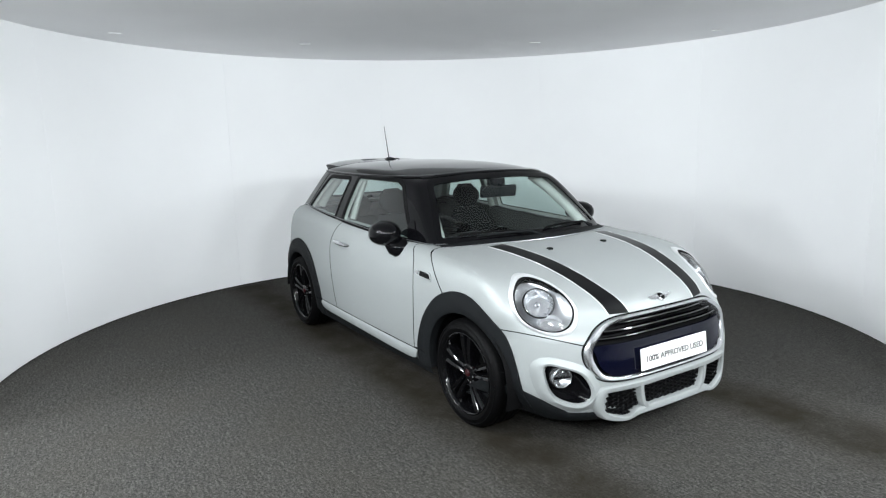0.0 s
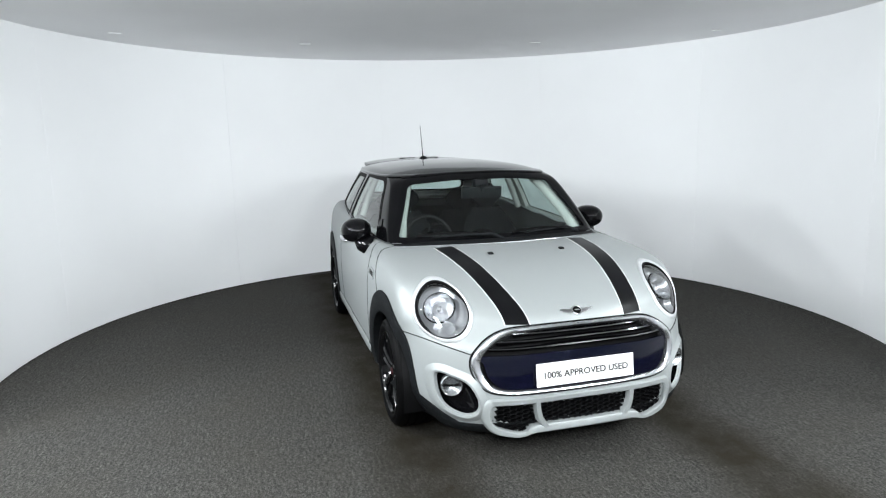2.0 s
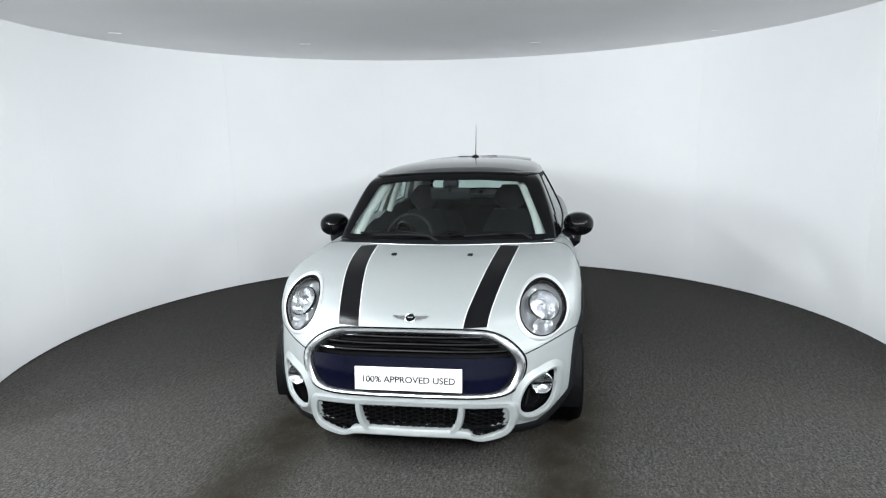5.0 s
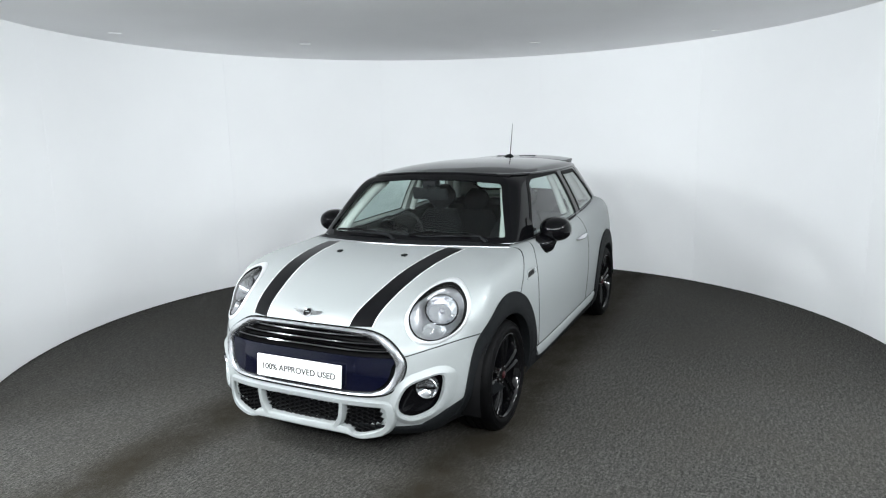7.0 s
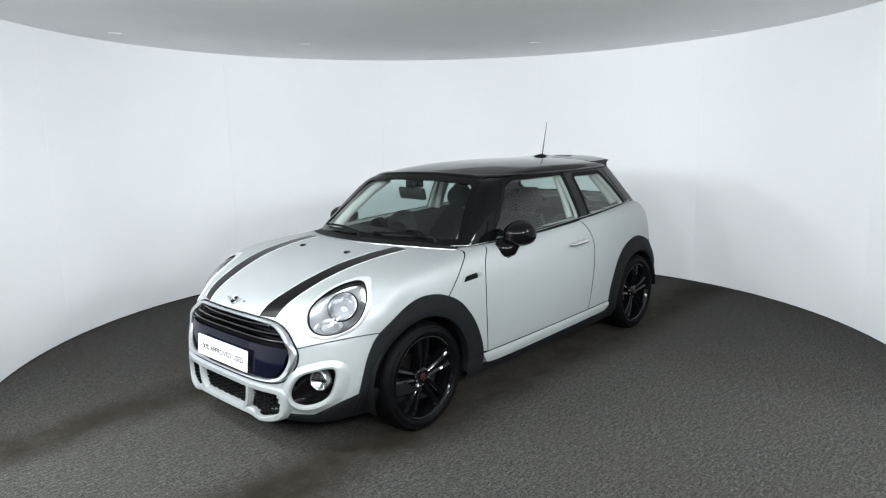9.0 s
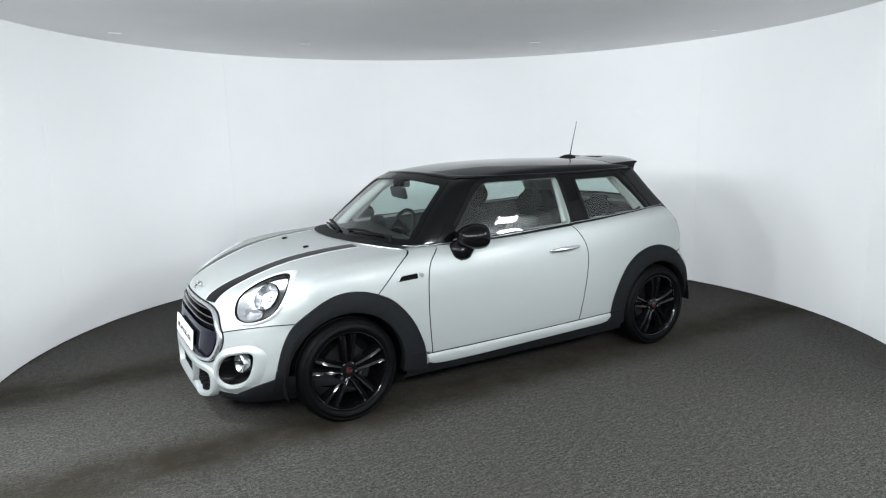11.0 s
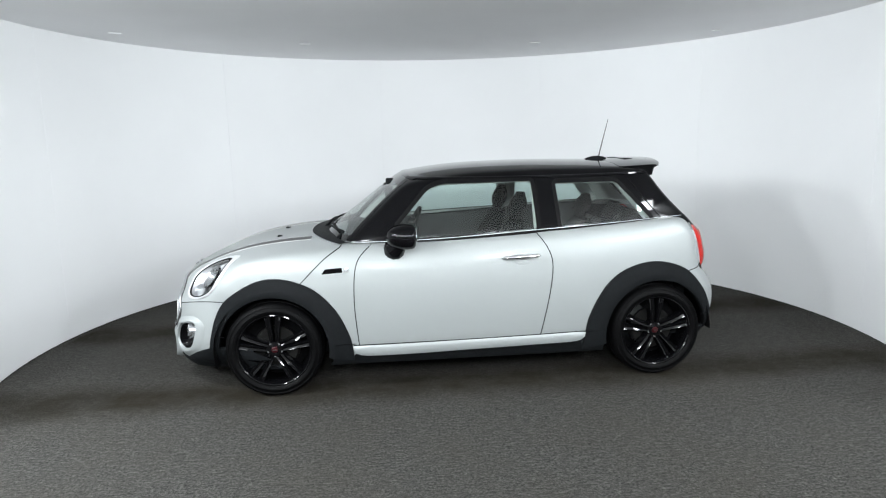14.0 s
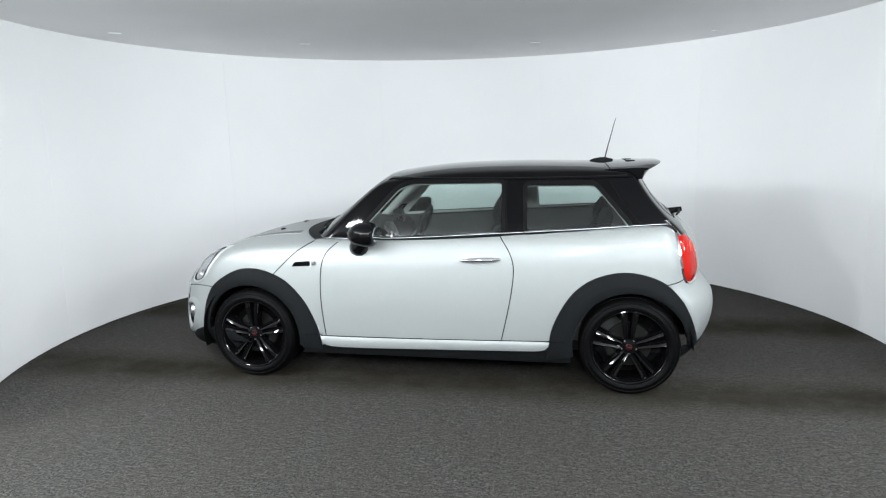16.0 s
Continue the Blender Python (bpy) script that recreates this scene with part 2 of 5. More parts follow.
def grow(outline, d):
    """A closed 2D outline moved outwards by d."""
    o = np.array(outline)
    t = np.roll(o, -1, 0) - np.roll(o, 1, 0)
    nrm = np.stack([t[:, 1], -t[:, 0]], 1) / (np.linalg.norm(t, axis=1)[:, None] + 1e-9)
    area = np.sum(o[:, 0] * np.roll(o[:, 1], -1) - o[:, 1] * np.roll(o[:, 0], -1))
    return o + nrm * d * (1 if area > 0 else -1)


class Skin:
    """A surface onto which trim is laid, along x (front and rear), y (sides) or z (top)."""

    def __init__(self, bm):
        self.tree = BVHTree.FromBMesh(bm)

    def drop(self, a, b, axis, sign=1, lift=0.0):
        if axis == "y":
            o, d = Vector((a, 2.0 * sign, b)), Vector((0, -sign, 0))
        elif axis == "x":
            o, d = Vector((3.0 * sign, a, b)), Vector((-sign, 0, 0))
        else:
            o, d = Vector((a, b, 3.0)), Vector((0, 0, -1))
        hit, nrm, _, _ = self.tree.ray_cast(o, d)
        if hit is None:
            hit, nrm, _, _ = self.tree.find_nearest(o + d * 1.2)
        if nrm.dot(d) > 0:
            nrm = -nrm
        return hit + nrm * lift, nrm


def lay(bm, skin, curves, axis, sign=1, lift=0.003, depth=0.006, closed=False, profile=None):
    """Lay a strip spanned by curves (equally many 2D points each) on a skin, with edges turned down by depth.
    profile: the lift of each curve."""
    rows = []
    for k, c in enumerate(curves):
        h = profile[k] if profile else lift
        rows.append([skin.drop(p[0], p[1], axis, sign, h) for p in c])
    down = lambda row: [p - n * depth for p, n in row]
    pts = [[p for p, n in r] for r in rows]
    if depth:
        pts = [down(rows[0])] + pts + [down(rows[-1])]
    vs = grid_faces(bm, pts, closed)
    return vs


def fan(outline, n=5, centre=None):
    """Curves from a closed outline towards its middle."""
    o = np.array(outline)
    c = o.mean(0) if centre is None else np.array(centre)
    return [c + (o - c) * k for k in np.linspace(1, 0.02, n)]


def line_strip(path, width):
    o = np.array(path)
    t = np.gradient(o, axis=0)
    nrm = np.stack([-t[:, 1], t[:, 0]], 1) / (np.linalg.norm(t, axis=1)[:, None] + 1e-9)
    return [o + nrm * width / 2, o - nrm * width / 2]


# ---- the booth ----
def arc_panel(name, a0, a1, parent, n=14):
    bm = bmesh.new()
    rows = []
    for i in range(n + 1):
        a = radians(a0 + (a1 - a0) * i / n)
        c, s = math.cos(a), math.sin(a)
        rows.append([(ROOM_X + r * c, ROOM_Y + r * s, z) for r, z in ((ROOM_R, 0.0), (ROOM_R, ROOM_H), (ROOM_R + 0.05, ROOM_H), (ROOM_R + 0.05, 0.0))])
    vs = grid_faces(bm, rows, closed=True)
    bm.faces.new(vs[0])
    bm.faces.new(vs[-1])
    return part(name, bm, WALL, parent)


SEAMS = [-30, 1.0, 36.9, 70.4, 105.0, 138.0, 175.6, 210]
wall = tagged(new("wall_curved"), "white curved booth wall made of joined laminate panels", "wall", kind="structure")
for a0, a1 in zip(SEAMS, SEAMS[1:]):
    arc_panel("wall_panel", a0 + 0.012, a1 - 0.012, wall)
bm = bmesh.new()
for a in SEAMS:
    box(bm, ROOM_R + 0.004, ROOM_R + 0.04, -0.03, 0.03, 0.0, ROOM_H - 0.002, m=pose(ROOM_X, ROOM_Y, 0, 0, 0, a))
joint = part("joint_backing", bm, WALL_EDGE, wall, "pale grey joint strips behind the panels", smooth=False)


for a in (1.0, 175.6):
    bm = bmesh.new()
    box(bm, ROOM_R - 0.0012, ROOM_R + 0.01, -0.003, 0.003, 0.0, ROOM_H - 0.002, m=pose(ROOM_X, ROOM_Y, 0, 0, 0, a))
    part("joint_strip", bm, WALL, wall, "thin white joint strip", smooth=False)


def flat_wall(name, x0, x1, y0, y1):
    bm = bmesh.new()
    box(bm, x0, x1, y0, y1, 0, ROOM_H)
    ob = mesh_object(name, bm, WALL, smooth=False)
    return tagged(ob, "plain white wall behind the booth opening", "wall", kind="structure")


flat_wall("wall_south", -5.2, 5.2, -7.1, -7.0)
flat_wall("wall_west", -5.2, -5.1, -7.0, 3.6)
flat_wall("wall_east", 5.1, 5.2, -7.0, 3.6)
flat_wall("wall_north", -5.2, 5.2, 3.6, 3.7)

bm = bmesh.new()
box(bm, -5.2, 5.2, -7.1, 3.7, ROOM_H, ROOM_H + 0.1)
tagged(mesh_object("ceiling", bm, CEIL, smooth=False), "smooth white booth ceiling", "ceiling", kind="structure")

bm = bmesh.new()
box(bm, -5.2, 5.2, -7.1, 3.7, -0.12, -0.012)
tagged(mesh_object("floor", bm, CARPET_STILL, smooth=False), "dark grey carpet floor round the turntable", "floor", kind="structure")
bm = bmesh.new()
revolve(bm, [(0.001, -0.1), (0.001, 0.0), (3.2, 0.0), (3.232, -0.004), (3.234, -0.1)], 128, "z")
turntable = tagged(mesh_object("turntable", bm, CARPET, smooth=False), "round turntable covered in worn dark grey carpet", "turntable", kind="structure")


def led_panel(x, y, turn, power):
    lamp = tagged(new("ceiling_panel_light"), "square white ceiling panel light, switched on", "ceiling light", group="ceiling panel lights")
    lamp.matrix_world = pose(x, y, ROOM_H, 0, 0, turn)
    bm = bmesh.new()
    for a, b, c, d in ((-0.18, 0.18, -0.18, -0.162), (-0.18, 0.18, 0.162, 0.18), (-0.18, -0.162, -0.162, 0.162), (0.162, 0.18, -0.162, 0.162)):
        box(bm, a, b, c, d, -0.035, -0.001)
    part("frame", bm, FRAME_W, lamp, smooth=False)
    bm = bmesh.new()
    box(bm, -0.16, 0.16, -0.16, 0.16, -0.022, -0.006)
    part("diffuser", bm, LED, lamp, smooth=False)


for q in PANELS:
    led_panel(*q)


def studio_light(x, y, z, aim, power):
    ob = tagged(new("studio_light"), "tilted square panel light on a ceiling bracket, switched on", "studio light", group="studio lights")
    ob.matrix_world = pose(x, y, ROOM_H)
    head = look((0, 0, z - ROOM_H), (aim - x, 2.3 - y, 1.6 - ROOM_H)) @ pose(0, 0, 0.045)
    bm = bmesh.new()
    box(bm, -0.28, 0.28, -0.28, 0.28, -0.025, 0.045, 0.01, head)
    part("lamp_head", bm, FRAME_W, ob)
    bm = bmesh.new()
    box(bm, -0.25, 0.25, -0.25, 0.25, -0.035, -0.026, 0, head)
    part("diffuser", bm, LED, ob, smooth=False)
    bm = bmesh.new()
    tube(bm, [(0, 0, -0.001), (0, 0, -0.08), tuple(head @ Vector((0, 0, 0.04)))], 0.016)
    part("bracket", bm, FRAME_W, ob)


for q in STUDIO:
    studio_light(*q)


def ceiling_vent(x, y, turn):
    bm = bmesh.new()
    box(bm, -0.05, 0.05, -0.006, 0.006, -0.006, 0.0, 0.002)
    ob = mesh_object("ceiling_clip", bm, FRAME_W, smooth=False)
    ob.matrix_world = pose(x, y, ROOM_H - 0.001, 0, 0, turn)
    tagged(ob, "small white strip fixed to the ceiling", "ceiling fixture", group="ceiling strips")


for x, y, a in ((-2.8, 0.69, 20), (-1.41, 1.63, 8), (0.86, 1.94, 0), (2.5, 1.44, 0)):
    ceiling_vent(x, y, a)
# ---- the car ----
# x forward from the middle of the wheelbase, y to its left, z up from the floor
car = tagged(new("hatchback_car"), "white silver three-door hatchback with black roof and stripes", "car")
AXLE, HUB_Z = 1.2475, 0.308


def tab(xs, ys):
    xs, ys = np.array(xs, float), np.array(ys, float)
    def f(v):
        # smooth (Hermite) table
        v = np.clip(v, xs[0], xs[-1])
        d = np.gradient(ys, xs)
        i = np.clip(np.searchsorted(xs, v) - 1, 0, len(xs) - 2)
        h = xs[i + 1] - xs[i]
        t = (v - xs[i]) / h
        return (2 * t**3 - 3 * t**2 + 1) * ys[i] + (t**3 - 2 * t**2 + t) * h * d[i] + (-2 * t**3 + 3 * t**2) * ys[i + 1] + (t**3 - t**2) * h * d[i + 1]
    return f


def smax(vals, k):
    """Smooth maximum of signed distances: rounds the edges where they meet."""
    v = np.stack(vals)
    m = v.max(0)
    return m + k * np.log(np.exp((v - m) / k).sum(0))


belt = tab([-1.7, -1.4, -0.91, -0.45, 0.3, 0.62, 0.97], [1.055, 1.047, 1.022, 1.0, 0.962, 0.955, 0.955])
hood = tab([0.6, 0.97, 1.265, 1.48, 1.61, 1.73, 1.84, 1.95], [0.965, 0.968, 0.945, 0.905, 0.865, 0.82, 0.78, 0.745])
half_width = tab([-1.9, -1.6, -1.3, -0.8, 0.0, 0.7, 1.25, 1.5, 1.7, 2.0], [0.80, 0.825, 0.848, 0.860, 0.862, 0.860, 0.854, 0.830, 0.793, 0.73])
side_z = tab([0.10, 0.2, 0.3, 0.45, 0.62, 0.74, 0.82, 0.88, 0.93, 0.96, 1.05], [-0.075, -0.035, -0.014, -0.002, 0.0, -0.006, -0.018, -0.038, -0.066, -0.09, -0.19])
nose = tab([0.1, 0.2, 0.3, 0.4, 0.55, 0.64, 0.70, 0.75, 0.81, 0.87, 0.93, 1.0], [1.90, 1.955, 1.985, 1.985, 1.965, 1.945, 1.925, 1.885, 1.80, 1.68, 1.5, 1.2])
nose_bow = tab([0.1, 0.3, 0.45, 0.55, 0.66, 0.78, 0.9, 1.0], [0.45, 0.47, 0.48, 0.54, 0.61, 0.56, 0.40, 0.3])
tail = tab([0.15, 0.25, 0.33, 0.42, 0.5, 0.58, 0.68, 0.82, 0.95, 1.02, 1.08], [-1.70, -1.75, -1.80, -1.832, -1.840, -1.826, -1.757, -1.73, -1.685, -1.63, -1.56])


def body_f(p):
    x, y, z = p[..., 0], np.abs(p[..., 1]), p[..., 2]
    f = np.clip((x - 0.62) / 0.38, 0, 1)
    f = f * f * (3 - 2 * f)
    top_z = f * (hood(x) - 0.03 * (y / 0.7) ** 3) + (1 - f) * belt(x)
    zr = np.where(z > 0.7, z - (belt(x) - 0.955) * np.clip((z - 0.7) / 0.25, 0, 1), z)
    side = half_width(x) + side_z(zr) - 0.07 * np.clip((x - 1.35) / 0.25, 0, 1) * np.clip((0.36 - z) / 0.16, 0, 1)
    w = np.clip((z - 0.58) / 0.14, 0, 1)
    w = w * w * (3 - 2 * w)
    fr = nose(z) - (1 - w) * 0.95 * y ** 4 - w * nose_bow(z) * y ** 2.4
    bk = tail(z) + 0.36 * y ** 2.6
    return smax([z - top_z, y - side, (x - fr) * 0.9, (bk - x) * 0.9, 0.16 - z], 0.018)


ws_x = tab([0.90, 0.97, 1.1, 1.25, 1.36, 1.45], [1.02, 0.93, 0.755, 0.55, 0.39, 0.26])
roof_z = tab([-1.5, -1.35, -1.15, -1.0, -0.78, -0.5, -0.27, 0.0, 0.24, 0.39, 0.6], [1.382, 1.395, 1.411, 1.418, 1.424, 1.427, 1.424, 1.413, 1.388, 1.364, 1.32])
green_w = tab([-1.6, -1.4, -1.2, -0.8, -0.4, 0.0, 0.4, 0.7, 0.95], [0.655, 0.69, 0.722, 0.755, 0.770, 0.770, 0.752, 0.722, 0.69])
green_lean = tab([0.85, 0.96, 1.1, 1.2, 1.3, 1.36, 1.45], [0.02, 0.0, -0.052, -0.097, -0.147, -0.182, -0.25])
hatch_x = tab([0.95, 1.02, 1.1, 1.2, 1.32, 1.42], [-1.665, -1.612, -1.528, -1.435, -1.345, -1.27])


def green_f(p):
    x, y, z = p[..., 0], np.abs(p[..., 1]), p[..., 2]
    zr = z - (belt(x) - 0.955) * np.clip((1.36 - z) / 0.36, 0, 1)
    side = green_w(x) + green_lean(zr)
    return smax([z - (roof_z(x) - 0.055 * (y / 0.6) ** 2.6), y - side, (x - ws_x(z) + 0.42 * y ** 2.3 * (1 - 0.4 * np.clip((z - 0.97) / 0.4, 0, 1))) * 0.6,
                 (hatch_x(z) + 0.20 * y ** 2.4 - x) * 0.8, 0.93 - z], 0.012)


def shoot(f, o, d, far=1.5):
    lo, hi = np.zeros(o.shape[:-1]), np.full(o.shape[:-1], far)
    for _ in range(26):
        mid = (lo + hi) / 2
        inside = f(o + d * mid[..., None]) < 0
        lo, hi = np.where(inside, mid, lo), np.where(inside, hi, mid)
    return o + d * lo[..., None]


def shell(f, x0, x1, z0, nx, ncap, nphi):
    """Skin of a solid: rays from a spine along x at height z0, fanned out at both ends."""
    S = [(x0, -a) for a in np.linspace(89.97, 2, ncap)] + [(x, 0.0) for x in np.linspace(x0, x1, nx)] + [(x1, a) for a in np.linspace(2, 89.97, ncap)]
    ph = np.linspace(-math.pi, math.pi, nphi, endpoint=False) - math.pi / 2
    ox = np.array([s[0] for s in S])
    al = np.radians([s[1] for s in S])
    o = np.zeros((len(S), nphi, 3))
    o[..., 0], o[..., 2] = ox[:, None], z0
    d = np.stack([np.sin(al)[:, None] + 0 * ph, np.cos(al)[:, None] * np.cos(ph), np.cos(al)[:, None] * np.sin(ph)], -1)
    return shoot(f, o, d)


def shell_mesh(P, keep):
    bm = bmesh.new()
    vs = [[bm.verts.new(p) for p in r] for r in P]
    n = len(vs[0])
    for a, b in zip(vs, vs[1:]):
        for i in range(n):
            j = (i + 1) % n
            c = (a[i].co + a[j].co + b[j].co + b[i].co) / 4
            if keep is None or keep(c):
                bm.faces.new((a[i], a[j], b[j], b[i]))
    bmesh.ops.delete(bm, geom=[v for v in bm.verts if not v.link_faces], context="VERTS")
    return bm


BODY = shell(body_f, -1.25, 1.35, 0.58, 190, 76, 280)
GREEN = shell(green_f, -0.95, 0.1, 1.08, 110, 60, 220)
full = shell_mesh(BODY, None)
body_skin = Skin(full)
full.free()
full = shell_mesh(GREEN, None)
green_skin = Skin(full)
full.free()


def in_poly(poly, a, b):
    inside = False
    n = len(poly)
    for i in range(n):
        x1, y1 = poly[i]
        x2, y2 = poly[(i + 1) % n]
        if (y1 > b) != (y2 > b) and a < (x2 - x1) * (b - y1) / (y2 - y1) + x1:
            inside = not inside
    return inside


# outlines, seen from the side (x, z)
DOOR_GLASS = rounded_poly([(0.54, 0.960), (0.24, 1.288), (0.145, 1.322), (-0.458, 1.325), (-0.468, 0.998)], 0.032, 120)
QUARTER_GLASS = rounded_poly([(-0.612, 1.007), (-0.60, 1.306), (-1.035, 1.303), (-1.26, 1.037)], 0.035, 120)
# seen from the front (y, z)
SCREEN = rounded_poly([(-0.672, 0.978), (-0.512, 1.312), (-0.2, 1.333), (0.2, 1.333), (0.512, 1.312), (0.672, 0.978), (0.3, 0.985), (-0.3, 0.985)], 0.045, 160)
REAR_GLASS = smooth_path([(-0.46, 1.10), (-0.37, 1.262), (0, 1.282), (0.37, 1.262), (0.46, 1.10), (0, 1.09)], 80, True)


def wheel_hole(x, z):
    return min(math.hypot(x - AXLE, z - HUB_Z), math.hypot(x + AXLE, z - HUB_Z)) < 0.372


FOG = smooth_path([(0.695, 0.475), (0.63, 0.470), (0.570, 0.440), (0.535, 0.37), (0.540, 0.315), (0.585, 0.290), (0.655, 0.315), (0.688, 0.37)], 60, True) - (0, 0.012)
GRILLE_IN = smooth_path([(0.502, 0.53), (0.487, 0.578), (0.434, 0.630), (0.345, 0.668), (0.2, 0.682), (0.0, 0.686), (-0.2, 0.682), (-0.345, 0.668), (-0.434, 0.630), (-0.487, 0.578), (-0.502, 0.53), (-0.49, 0.475), (-0.455, 0.427), (-0.38, 0.406), (-0.2, 0.403), (0, 0.402), (0.2, 0.403), (0.38, 0.406), (0.455, 0.427), (0.49, 0.475)], 140, True)
GRILLE_OUT = smooth_path([(0.540, 0.53), (0.522, 0.588), (0.458, 0.650), (0.362, 0.692), (0.2, 0.706), (0.0, 0.709), (-0.2, 0.706), (-0.362, 0.692), (-0.458, 0.650), (-0.522, 0.588), (-0.540, 0.53), (-0.525, 0.466), (-0.48, 0.410), (-0.39, 0.389), (-0.2, 0.386), (0, 0.385), (0.2, 0.386), (0.39, 0.389), (0.48, 0.410), (0.525, 0.466)], 140, True)
GRILLE_IN, GRILLE_OUT = GRILLE_IN * (1.03, 1), GRILLE_OUT * (1.03, 1)
GRILLE_IN[:, 1] += 0.007 * np.clip((GRILLE_IN[:, 1] - 0.53) / 0.15, 0, 1)
for o in (GRILLE_IN, GRILLE_OUT):
    o[:, 1] -= 0.008 * np.clip((o[:, 1] - 0.53) / 0.15, 0, 1)
GRILLE_CUT = GRILLE_IN + (GRILLE_OUT - GRILLE_IN) * 0.45
LOWER_BOX = [(-0.45, 0.335), (-0.46, 0.30), (-0.45, 0.25), (-0.30, 0.215), (-0.2, 0.235), (0.2, 0.235), (0.30, 0.215), (0.45, 0.25), (0.46, 0.30), (0.45, 0.335)]
HEAD_L = np.array([(0.637 + 0.112 * math.cos(a) - 0.013 * math.sin(a), 0.753 + 0.114 * math.sin(a)) for a in np.linspace(0, 2 * math.pi, 80, endpoint=False)])
HEAD_CUT, FOG_CUT = grow(HEAD_L, 0.012), grow(FOG, 0.010)


def sill_line(c):
    """Where the painted body ends and the black lower cladding begins."""
    k = min(1.0, max(0.0, (abs(c.y) - 0.61) / 0.15))
    return 0.222 + (0.095 * k if c.x > 1.3 else 0.085 if c.x < -1.3 else 0.022)


def keep_lower(c):
    if c.z >= sill_line(c) or c.z < (0.25 if c.x < -1.3 else 0.185):
        return False
    return not (abs(c.y) > 0.45 and wheel_hole(c.x, c.z)) and not (c.x > 1.4 and in_poly(LOWER_BOX, c.y, c.z))


def keep_body(c):
    if c.z < sill_line(c):
        return False
    if abs(c.y) > 0.45 and wheel_hole(c.x, c.z):
        return False
    if c.z > belt(c.x) - 0.03 and -1.42 < c.x < 0.8 and abs(c.y) < 0.69 - 0.1 * max(0, c.x - 0.5):
        return False
    if c.x > 1.4:
        y = abs(c.y)
        if in_poly(FOG_CUT, y, c.z) or in_poly(GRILLE_CUT, c.y, c.z) or in_poly(LOWER_BOX, c.y, c.z) or in_poly(HEAD_CUT, y, c.z):
            return False
    return True


part("lower_cladding", shell_mesh(BODY, keep_lower), PLASTIC, car, "matt black lower cladding")


def gradient_of(f):
    def normals(P):
        e = 0.002
        g = np.stack([f(P + np.eye(3)[k] * e) - f(P - np.eye(3)[k] * e) for k in range(3)], -1)
        return g / (np.linalg.norm(g, axis=1)[:, None] + 1e-12)
    return normals


def line_x(path, z):
    p = sorted(path, key=lambda q: q[1])
    return float(np.interp(z, [q[1] for q in p], [q[0] for q in p]))


DOOR_FRONT = [(0.615, 0.95), (0.69, 0.88), (0.722, 0.79), (0.732, 0.64), (0.728, 0.50), (0.712, 0.315)]
DOOR_REAR = [(-0.445, 0.995), (-0.51, 0.90), (-0.54, 0.80), (-0.528, 0.65), (-0.493, 0.47), (-0.46, 0.325)]
WING_GAP = [(0.802, 0.945), (0.912, 0.875), (1.06, 0.735)]


def panel_of(c):
    """The body panel that a spot of the skin belongs to."""
    side = "left" if c.y > 0 else "right"
    if c.x > 1.05 or c.x > line_x(WING_GAP, c.z):
        if c.x > 1.3 and c.z < 0.628 - 0.05 * max(0.0, 0.8 - abs(c.y)) / 0.3:
            return "front_bumper", ""
        return "bonnet", ""
    if c.x > line_x(DOOR_FRONT, c.z):
        return "front_wing", side
    if c.z < 0.32 and c.x > -0.9:
        return "sill_panel", side
    if c.x > line_x(DOOR_REAR, c.z):
        return "door", side
    if c.x < -1.44 and c.z < 0.715 + 0.02 * (-1.44 - c.x) / 0.14:
        return "rear_bumper", ""
    if c.x < -1.50 and abs(c.y) < 0.56:
        return "tailgate", ""
    return "rear_quarter", side


LABELS = {"front_bumper": "white silver front bumper", "bonnet": "white silver bonnet", "front_wing": "white silver front wing panel", "sill_panel": "white silver sill",
          "door": "closed white silver door", "rear_bumper": "white silver rear bumper", "tailgate": "white silver tailgate", "rear_quarter": "white silver rear quarter panel"}
PANEL_PARTS = {}


def body_panels():
    kinds = {}
    shape = BODY.shape[:2]
    mids = (BODY[:-1] + np.roll(BODY[:-1], -1, 1) + BODY[1:] + np.roll(BODY[1:], -1, 1)) / 4
    for i in range(shape[0] - 1):
        for j in range(shape[1]):
            v = Vector(mids[i, j])
            if keep_body(v):
                kinds.setdefault(panel_of(v), []).append((i, j))
    n = shape[1]
    for (name, side), cells in kinds.items():
        bm = bmesh.new()
        made = {}

        def vert(i, j):
            if (i, j) not in made:
                made[i, j] = bm.verts.new(BODY[i, j])
            return made[i, j]
        for i, j in cells:
            k = (j + 1) % n
            bm.faces.new((vert(i, j), vert(i, k), vert(i + 1, k), vert(i + 1, j)))
        PANEL_PARTS[name, side] = mesh_object(name, bm, PAINT, car, LABELS[name], normal_of=gradient_of(body_f))


body_panels()


def keep_green(c):
    if c.z < 0.955:
        return False
    if abs(c.y) > 0.5 and (in_poly(DOOR_GLASS, c.x, c.z) or in_poly(QUARTER_GLASS, c.x, c.z)) and c.x > -1.35:
        return False
    if c.x > 0.28 and in_poly(SCREEN, c.y, c.z):
        return False
    if c.x < -1.2 and in_poly(REAR_GLASS, c.y, c.z):
        return False
    return True


mesh_object("roof", shell_mesh(GREEN, keep_green), BLACK_PAINT, car, "glossy black roof and pillars", normal_of=gradient_of(green_f))


def both(fn):
    for s in (1, -1):
        fn(s)


